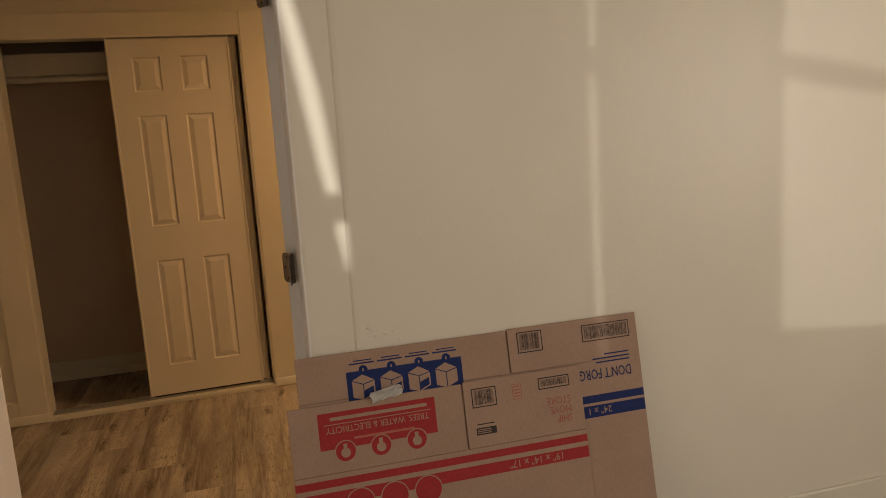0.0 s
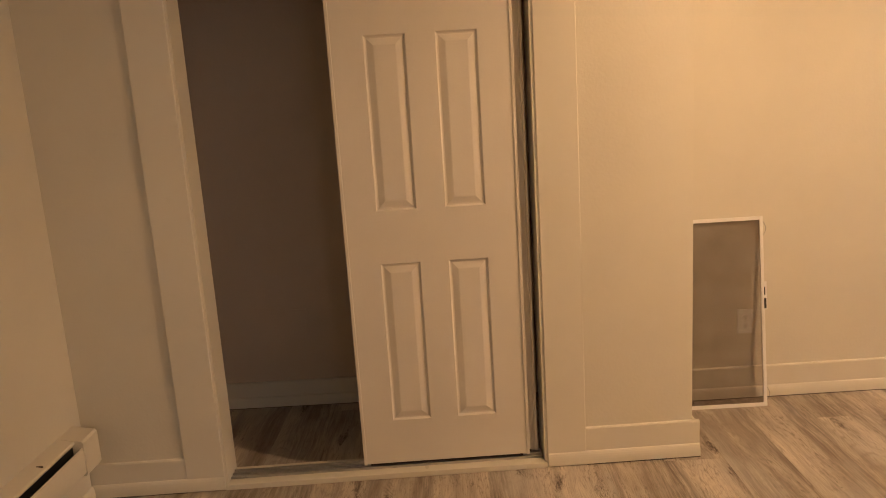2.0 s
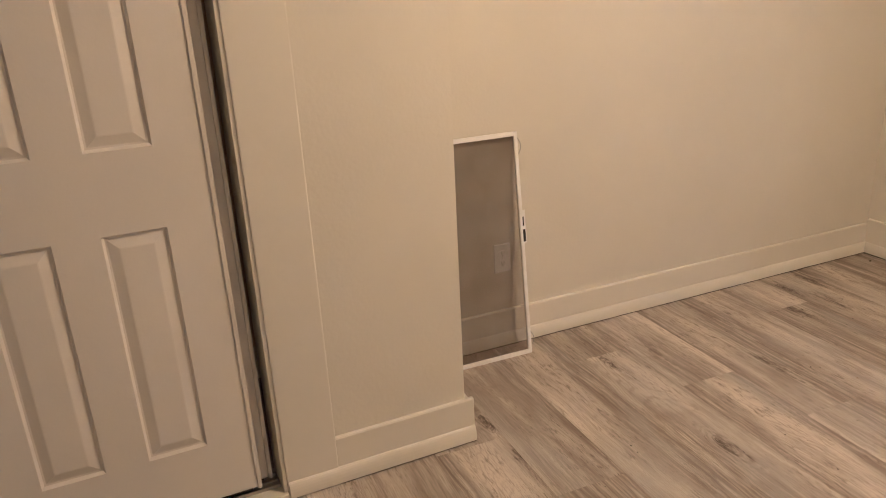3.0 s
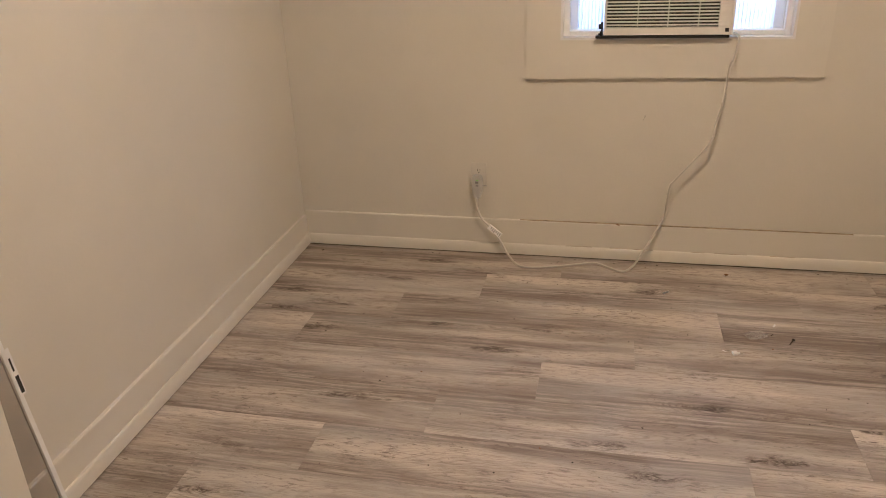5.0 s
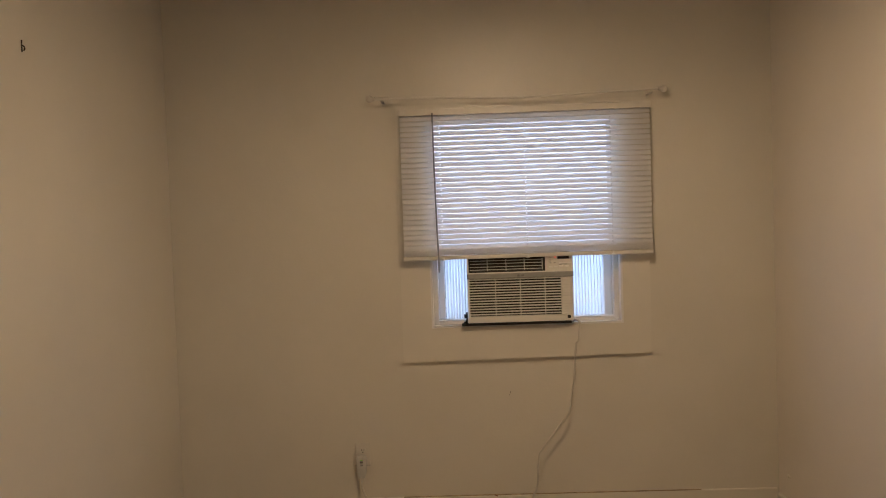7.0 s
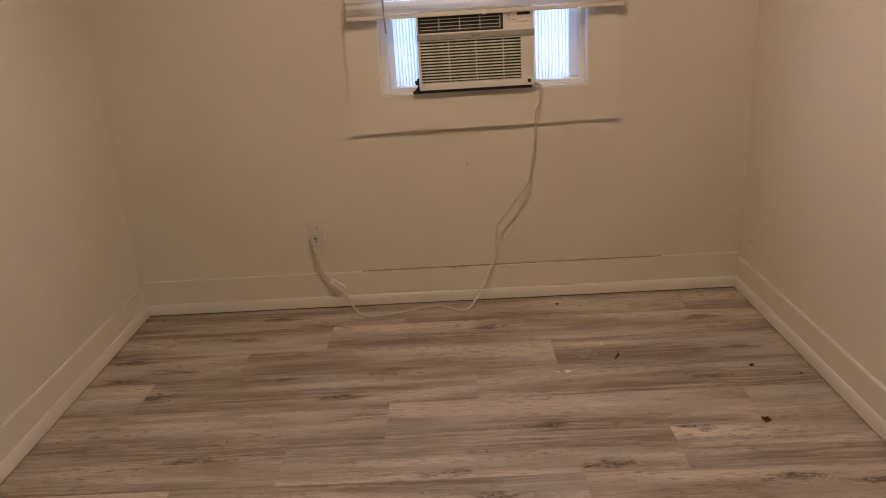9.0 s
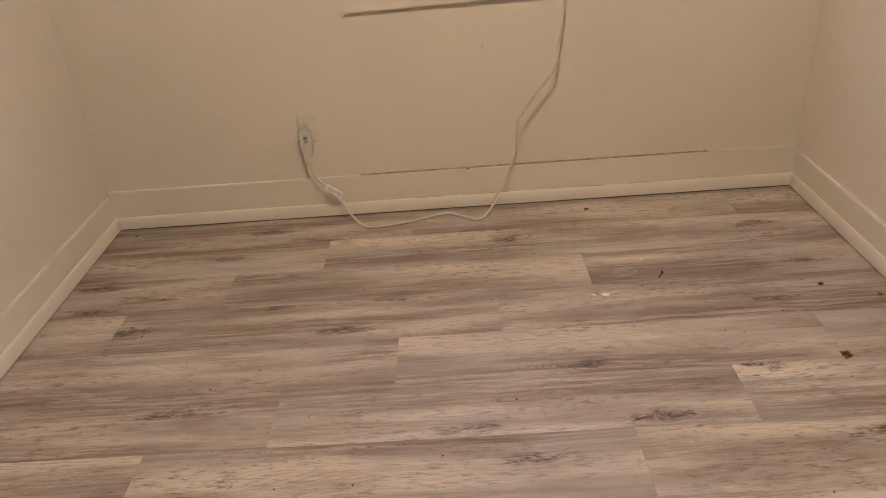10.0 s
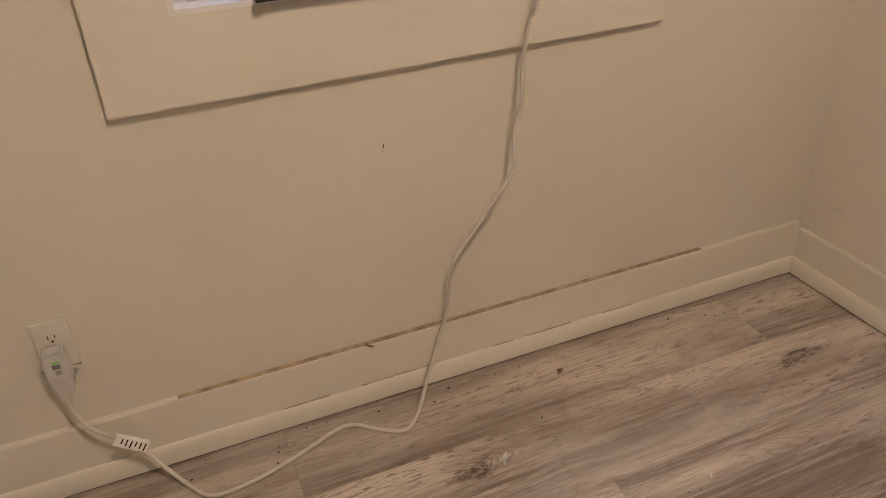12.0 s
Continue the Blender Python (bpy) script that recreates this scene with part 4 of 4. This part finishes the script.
# ---- debris on the floor ----
def crumpled(bm, size, high, n=7, seed=1):
    """A small crumpled sheet."""
    rnd = random.Random(seed)
    g = [[bm.verts.new(((i / (n - 1) - 0.5) * size[0] * rnd.uniform(0.8, 1.05), (j / (n - 1) - 0.5) * size[1] * rnd.uniform(0.8, 1.05), 0.001 + rnd.random() * high)) for j in range(n)] for i in range(n)]
    for i in range(n - 1):
        for j in range(n - 1):
            bm.faces.new((g[i][j], g[i + 1][j], g[i + 1][j + 1], g[i][j + 1]))
    bmesh.ops.solidify(bm, geom=bm.faces, thickness=0.0006)
    return bm


def at(x, y, turn=0, z=0.0):
    return Matrix.Translation((x, y, z)) @ Matrix.Rotation(radians(turn), 4, "Z")


thing("plastic_bag", crumpled(bmesh.new(), (0.062, 0.085), 0.014, 8, 3), BAG, "small clear crumpled plastic bag on the plank floor", "plastic bag", m=at(2.523, 3.175, 30))
screw = thing("screw", lathe([(0, 0), (0.0022, 0.003), (0.0022, 0.038), (0.0052, 0.042), (0.0052, 0.0435), (0, 0.0435)], 12), DARKBIT, "dark screw lying on the plank floor", "screw",
              m=at(2.475, 3.068, 0, 0.0052) @ Matrix.Rotation(radians(90), 4, "Y") @ Matrix.Rotation(radians(28), 4, "X"))
thing("paper_scrap", crumpled(bmesh.new(), (0.018, 0.034), 0.007, 4, 5), PAPER, "curled scrap of white paper on the floor", "paper scrap", "paper scraps", m=at(2.842, 3.478, 35))
thing("wall_anchor", boxes((-0.010, 0.010, -0.009, 0.009, 0, 0.009, 0.002), (-0.004, 0.004, -0.018, -0.009, 0, 0.006, 0.001)), PLASTIC, "small white plastic wall anchor on the floor", "wall anchor", m=at(2.388, 3.266, 15))
thing("paper_scrap", crumpled(bmesh.new(), (0.008, 0.022), 0.003, 4, 6), PAPER, "thin white shaving on the floor", "paper scrap", "paper scraps", m=at(2.616, 3.095, 60))
thing("paper_scrap", crumpled(bmesh.new(), (0.006, 0.020), 0.003, 4, 9), PAPER, "thin white shaving on the floor", "paper scrap", "paper scraps", m=at(2.400, 3.300, 130))
thing("dead_leaf", crumpled(bmesh.new(), (0.030, 0.026), 0.010, 5, 7), BROWNBIT, "brown curled dry leaf scrap on the floor", "dry leaf", m=at(2.003, 2.666, 10))
for k, (x, y, s) in enumerate(((3.052, 3.215, 0.016), (2.380, 2.572, 0.020), (3.075, 5.085, 0.012), (2.30, 2.42, 0.016), (2.93, 4.62, 0.005), (2.66, 3.62, 0.006), (2.44, 3.13, 0.008), (2.50, 3.42, 0.006),
                               (1.90, 3.60, 0.006), (2.10, 4.35, 0.006), (1.62, 4.02, 0.006), (2.86, 3.93, 0.006), (1.75, 3.90, 0.007), (2.00, 3.10, 0.005), (1.45, 3.30, 0.006), (1.52, 2.92, 0.006))):
    bm = bmesh.new()
    bmesh.ops.create_icosphere(bm, subdivisions=1, radius=s / 2)
    rnd = random.Random(k)
    for v in bm.verts:
        v.co = Vector((v.co.x * rnd.uniform(0.5, 1.2), v.co.y * rnd.uniform(0.8, 1.6), max(0, v.co.z * 0.5 + s * 0.2)))
    thing("crumb", bm, DARKBIT if k % 3 else BROWNBIT, "dark crumb of dirt on the plank floor", "crumb", "crumbs on the floor", m=at(x, y, 40 * k))

rnd = random.Random(31)
grit = bmesh.new()
for k in range(150):
    near = k % 3 == 0
    x = XW - 0.035 - abs(rnd.gauss(0, 0.05)) if near else rnd.uniform(0.9, 3.05)
    y, r = rnd.uniform(2.5, 4.9), rnd.uniform(0.0008, 0.0024)
    bmesh.ops.create_icosphere(grit, subdivisions=1, radius=r, matrix=Matrix.Translation((x, y, r * 0.4)) @ Matrix.Diagonal((rnd.uniform(0.6, 1.8), rnd.uniform(0.6, 2.2), 0.6, 1)))
thing("floor_grit", grit, DARKBIT, "fine dark grit scattered over the plank floor", "grit", kind="stuff")

# ---- flattened moving boxes leaning in the hall ----
LEAN_K = 0.2


def leaning(x0, y0, z0):
    """Axes of a sheet that leans on the hall wall: u to the right, v up the sheet, n out of it."""
    n = math.hypot(1, LEAN_K)
    base_y = y0 - z0 * LEAN_K
    m = Matrix(((1, 0, 0, x0), (0, LEAN_K / n, -1 / n, base_y), (0, 1 / n, LEAN_K / n, 0), (0, 0, 0, 1)))
    return m


def lettering(text, size, u, v, mat, parent, name="lettering", turn=180, narrow=1.0):
    """Flat printed words, set upside down as the box stands; u, v is where the first letter begins."""
    cu = bpy.data.curves.new(name, "FONT")
    cu.body, cu.size, cu.extrude, cu.resolution_u = text, size, 0.0002, 2
    tmp = new(name, cu)
    me = bpy.data.meshes.new_from_object(tmp.evaluated_get(bpy.context.evaluated_depsgraph_get()))
    bpy.data.objects.remove(tmp)
    bpy.data.curves.remove(cu)
    me.materials.clear()
    me.materials.append(mat)
    ob = new(name, me)
    ob.parent = parent
    ob.matrix_local = Matrix.Translation((u, v, 0.0009)) @ Matrix.Rotation(radians(turn), 4, "Z") @ Matrix.Diagonal((narrow, 1, 1, 1))
    return ob


def printed(name, parent, mat, u0, u1, v0, v1, lift=0.0005, label=""):
    return part(name, box(u0, u1, v0, v1, 0.0, lift), mat, parent, label)


def sheet(w, v_top, slit_u, slit_v, crease_v):
    """Two layers of corrugated board with a slit between the flaps and a creased fold line."""
    bm = bmesh.new()
    g = 0.0025
    block(bm, 0, slit_u - g, crease_v, v_top - 0.003, -0.005, 0, 0.0012)
    block(bm, slit_u + g, w, crease_v, v_top, -0.005, 0, 0.0012)
    block(bm, 0, w, 0, crease_v - 0.0008, -0.005, 0, 0.0012)
    block(bm, 0.004, w - 0.003, 0.002, v_top - 0.006, -0.011, -0.0055, 0.0012)
    return bm


def barcode(parent, u0, u1, v0, v1, seed):
    printed("barcode_frame", parent, INK_BLACK, u0, u1, v0, v1, 0.0004)
    printed("barcode_ground", parent, CARD, u0 + 0.003, u1 - 0.003, v0 + 0.003, v1 - 0.003, 0.0007)
    rnd = random.Random(seed)
    u, bm = u0 + 0.008, bmesh.new()
    while u < u1 - 0.010:
        w = rnd.choice((0.0008, 0.0012, 0.002))
        block(bm, u, u + w, v0 + 0.008, v1 - 0.006, 0.0, 0.0010)
        u += w + rnd.choice((0.0009, 0.0014, 0.002))
    part("barcode", bm, INK_BLACK, parent)


def ring_mark(parent, u, v, r, mat, ground):
    ob = part("round_mark", lathe([(0, 0), (r, 0), (r, 0.0008), (0, 0.0008)], 28), mat, parent, m=Matrix.Translation((u, v, 0)))
    part("round_mark_field", lathe([(0, 0), (r - 0.003, 0), (r - 0.003, 0.0012), (0, 0.0012)], 28), ground, ob)
    return ob


KV = math.hypot(1, LEAN_K)
boxA = thing("cardboard_box", sheet(1.022, 0.918 * KV, 0.606, 0.125, 0.793 * KV), CARD, "large flattened brown moving box with blue print, leaning upside down", "cardboard box", "flattened moving boxes",
             m=leaning(0.164, 2.050, 0.9))
def va(z):
    return z * KV
ua = -0.164
printed("blue_panel", boxA, INK_BLUE, 0.298 + ua, 0.627 + ua, va(0.775), va(0.862), 0.0005, "blue printed instruction panel")
for k in range(4):
    u = 0.312 + ua + 0.079 * k
    v = va(0.822)
    iso = [(u, v - 0.030), (u + 0.030, v - 0.040), (u + 0.062, v - 0.026), (u + 0.062, v + 0.012), (u + 0.030, v + 0.030), (u, v + 0.016)]
    part("box_drawing", prism([(a, b) for a, b in iso], "z", 0.0, 0.0009), CARD, boxA)
    part("drawing_line", boxes((u + 0.029, u + 0.0315, v - 0.038, v + 0.004, 0, 0.0013)), INK_BLUE, boxA)
    part("drawing_line", prism([(u, v + 0.014), (u + 0.030, v + 0.002), (u + 0.062, v + 0.010), (u + 0.062, v + 0.0125), (u + 0.030, v + 0.0045), (u, v + 0.0165)], "z", 0, 0.0013), INK_BLUE, boxA)
    if k < 3:
        part("drawing_flap", prism([(u + 0.030, v - 0.036), (u + 0.058, v - 0.024), (u + 0.058, v - 0.004), (u + 0.032, v - 0.014)], "z", 0, 0.0012), INK_BLUE, boxA)
    ring_mark(boxA, u + 0.034, va(0.864), 0.0125, INK_BLUE, INK_BLUE)
    printed("step_number", boxA, CARD, u + 0.032, u + 0.0355, va(0.860), va(0.868), 0.0016)
    printed("caption_line", boxA, INK_BLUE, u - 0.004, u + 0.066, va(0.880), va(0.884))
    printed("caption_line", boxA, INK_BLUE, u + 0.008, u + 0.060, va(0.888), va(0.891))
barcode(boxA, 0.800 + ua, 0.878 + ua, va(0.845), va(0.905), 1)
barcode(boxA, 1.005 + ua, 1.160 + ua, va(0.850), va(0.900), 2)
lettering("DON'T FORG", 0.043, 1.153 + ua, va(0.768), INK_BLUE, boxA, narrow=0.66)
for z0, a, b in ((0.784, 1.040, 1.150), (0.795, 1.030, 1.150), (0.806, 1.070, 1.150)):
    printed("small_print", boxA, INK_BLUE, a + ua, b + ua, va(z0), va(z0 + 0.004), 0.0004)
printed("blue_stripe", boxA, INK_BLUE, 0.85 + ua, 1.1845 + ua, va(0.672), va(0.694))
printed("blue_stripe", boxA, INK_BLUE, 0.85 + ua, 1.1845 + ua, va(0.630), va(0.664))
lettering('24" x 1', 0.027, 1.074 + ua, va(0.657), CARD, boxA)

boxB = thing("cardboard_box", sheet(0.850, 0.791 * KV, 0.487, 0.18, 0.607 * KV), CARD, "smaller flattened brown moving box with red print, leaning upside down", "cardboard box", "flattened moving boxes",
             m=leaning(0.130, 2.012, 0.76))
ub = -0.130
printed("red_panel", boxB, INK_RED, 0.207 + ub, 0.534 + ub, va(0.669), va(0.766), 0.0005, "red printed panel")
lettering("TREES, WATER & ELECTRICITY", 0.0245, 0.513 + ub, va(0.727), CARD, boxB, narrow=0.86)
printed("rule_line", boxB, CARD, 0.222 + ub, 0.520 + ub, va(0.733), va(0.735), 0.0008)
printed("small_print", boxB, CARD, 0.240 + ub, 0.510 + ub, va(0.744), va(0.753), 0.0008)
printed("small_print", boxB, INK_PINK, 0.300 + ub, 0.470 + ub, va(0.688), va(0.694), 0.0008)
for u in (0.274, 0.372, 0.473):
    ring_mark(boxB, u + ub, va(0.660), 0.030, CARD, INK_RED)
    bulb = lathe([(0, 0), (0.013, 0), (0.013, 0.0005), (0, 0.0005)], 18)
    part("round_drawing", bulb, CARD, boxB, m=Matrix.Translation((u + ub, va(0.656), 0.0012)))
    part("round_drawing", box(u + ub - 0.005, u + ub + 0.005, va(0.665), va(0.680), 0.0012, 0.0018), CARD, boxB)
barcode(boxB, 0.642 + ub, 0.716 + ub, va(0.716), va(0.770), 3)
barcode(boxB, 0.846 + ub, 0.943 + ub, va(0.738), va(0.771), 4)
printed("red_label", boxB, INK_PINK, 0.765 + ub, 0.793 + ub, va(0.722), va(0.765), 0.0004)
printed("red_label_field", boxB, CARD, 0.767 + ub, 0.791 + ub, va(0.724), va(0.763), 0.0007)
for k in range(4):
    printed("red_label_line", boxB, INK_PINK, 0.770 + ub, 0.788 + ub, va(0.729 + 0.009 * k), va(0.733 + 0.009 * k), 0.0010)
for k, word in enumerate(("SHIP", "MOVE", "STORE")):
    lettering(word, 0.031, 0.942 + ub, va(0.658 + 0.0265 * k), INK_PINK, boxB, narrow=0.82)
printed("stamp", boxB, INK_BLACK, 0.646 + ub, 0.706 + ub, va(0.640), va(0.660))
for k in range(3):
    printed("stamp_line", boxB, CARD, 0.650 + ub, 0.690 + ub, va(0.644 + 0.005 * k), va(0.646 + 0.005 * k), 0.0008)
printed("stamp_caption", boxB, INK_BLACK, 0.650 + ub, 0.702 + ub, va(0.668), va(0.671))
printed("red_stripe", boxB, INK_RED, 0.0005, 0.8495, va(0.572), va(0.592))
printed("red_stripe", boxB, INK_RED, 0.0005, 0.8495, va(0.527), va(0.559))
lettering('19" x 14" x 17"', 0.030, 0.902 + ub, va(0.554), CARD, boxB, narrow=0.92)
for u in (0.30, 0.395, 0.49):
    ring_mark(boxB, u + ub, va(0.520), 0.040, CARD, INK_RED)
scrap = thing("paper_scrap", crumpled(bmesh.new(), (0.10, 0.030), 0.02, 5, 12), PAPER, "torn white paper tucked between the cardboard boxes", "paper scrap", m=leaning(0.40, 2.020, 0.76) @ Matrix.Translation((0, va(0.795), 0.008)) @ Matrix.Rotation(radians(10), 4, "Z"))

# ---- unseen hall window and the sheets that shape its sun ----
# sun shapes on the hall wall, thrown back onto an added unseen sheet as holes
CY = -1.62


def thrown(x, z, y=2.06):
    return (x - SUN_X * (y - CY), z + SUN_Z * (y - CY))


def curtain(holes):
    """An unseen sheet as rows of strips, cut open where the sun shapes pass. holes: quads (x0, x1 at the foot, x0, x1
    at the head, z0, z1).
    """
    bm = bmesh.new()
    zs = sorted({HZ0 - 0.05, HZ1 + 0.05, *[h[4] for h in holes], *[h[5] for h in holes]})
    for z0, z1 in zip(zs, zs[1:]):
        cuts = []
        for a0, a1, b0, b1, h0, h1 in holes:
            if h0 <= z0 + 1e-6 and h1 >= z1 - 1e-6:
                f = lambda z, a, b: a + (b - a) * (z - h0) / (h1 - h0)
                cuts.append((f(z0, a0, b0), f(z0, a1, b1), f(z1, a0, b0), f(z1, a1, b1)))
        cuts.sort()
        la, lb = HW0 - 0.06, HW0 - 0.06
        for p, q, r, s in cuts + [(HW1 + 0.06, 0, HW1 + 0.06, 0)]:
            if p - la > 1e-5 or r - lb > 1e-5:
                bm.faces.new([bm.verts.new(c) for c in ((la, CY, z0), (p, CY, z0), (r, CY, z1), (lb, CY, z1))])
            la, lb = q, s
    bmesh.ops.remove_doubles(bm, verts=bm.verts, dist=1e-4)
    bmesh.ops.solidify(bm, geom=bm.faces, thickness=0.004)
    return bm


def gap(points):
    """A bent gap from (left, right, z) stations up the wall."""
    out = []
    for (a0, a1, za), (b0, b1, zb) in zip(points, points[1:]):
        p0, z0 = thrown(a0, za)
        p1, _ = thrown(a1, za)
        q0, z1 = thrown(b0, zb)
        q1, _ = thrown(b1, zb)
        out.append((p0, p1, q0, q1, z0, z1))
    return out


HOLES = gap([(0.328, 0.333, 1.135), (0.318, 0.3375, 1.20), (0.305, 0.3375, 1.272)])
HOLES += gap([(0.290, 0.325, 1.355), (0.273, 0.313, 1.45), (0.250, 0.296, 1.60), (0.226, 0.268, 1.75), (0.206, 0.242, 1.86), (0.19, 0.22, 1.95)])
HOLES += gap([(1.061, 1.087, 0.80), (1.061, 1.087, 1.62)]) + gap([(1.065, 1.091, 1.712), (1.065, 1.091, 1.93)])
for k in range(10):
    a, b = 1.722 + 0.064 * k, 1.722 + 0.064 * (k + 1)
    low, bar = 0.786 - 0.006 * k, 1.585 - 0.0115 * k
    HOLES += gap([(a, b, low), (a, b, bar)]) + gap([(a, b, bar + 0.080 + 0.006 * math.sin(2.1 * k)), (a, b, 1.93)])
thing("hall_curtain", curtain(HOLES), CLOTH, "unseen sheet cut to shape the sun on the hall wall", "curtain")
# Sheer sheet added out of view to weaken the fainter sun patches.
a, z0 = thrown(0.98, 0.75)
b, z1 = thrown(2.45, 1.97)
thing("sun_dimmer", box(a, b, CY - 0.035, CY - 0.033, z0, z1), SHEER, "unseen sheer sheet that dims part of the sun", "curtain")

# ---- plank floor ----
PW, PL = 0.2315, 1.275
PX0, PX1, PY0, PY1 = -2.6, XW + 0.01, -1.6, 5.37


def plank_mesh(w, l):
    bm = bmesh.new()
    e = 0.0005
    block(bm, -w / 2 + 0.0001, w / 2 - 0.0001, -l / 2 + 0.0001, l / 2 - 0.0001, -0.006, 0.0)
    for v in bm.verts:
        if v.co.z > -0.001:
            v.co.x -= math.copysign(e * 0.4, v.co.x)
            v.co.y -= math.copysign(e * 0.4, v.co.y)
    top = [f for f in bm.faces if f.normal.z > 0.9]
    bmesh.ops.inset_region(bm, faces=top, thickness=e, depth=0.0)
    for v in bm.verts:
        if v.co.z > -0.001 and (abs(v.co.x) > w / 2 - 0.0002 - e or abs(v.co.y) > l / 2 - 0.0002 - e):
            v.co.z = -0.0003
    return finish(bm, "plank", PLANK)


floor_ob = bpy.data.objects["floor"]
whole = {}
row = -3
while True:
    x1 = 2.692 - PW * row
    x0 = x1 - PW
    row += 1
    if x1 <= PX0:
        break
    x0, x1 = max(x0, PX0), min(x1, PX1)
    if x1 - x0 < 0.01:
        continue
    start = 3.293 + 0.323 * (row - 1)
    y = start - PL * math.ceil((start - PY0) / PL)
    while y < PY1:
        a, b = max(y, PY0), min(y + PL, PY1)
        y += PL
        if b - a < 0.02:
            continue
        key = (round(x1 - x0, 4), round(b - a, 4))
        if key not in whole:
            whole[key] = plank_mesh(*key)
        ob = new("plank", whole[key])
        ob.parent = floor_ob
        ob.location = ((x0 + x1) / 2, (a + b) / 2, 0.0)
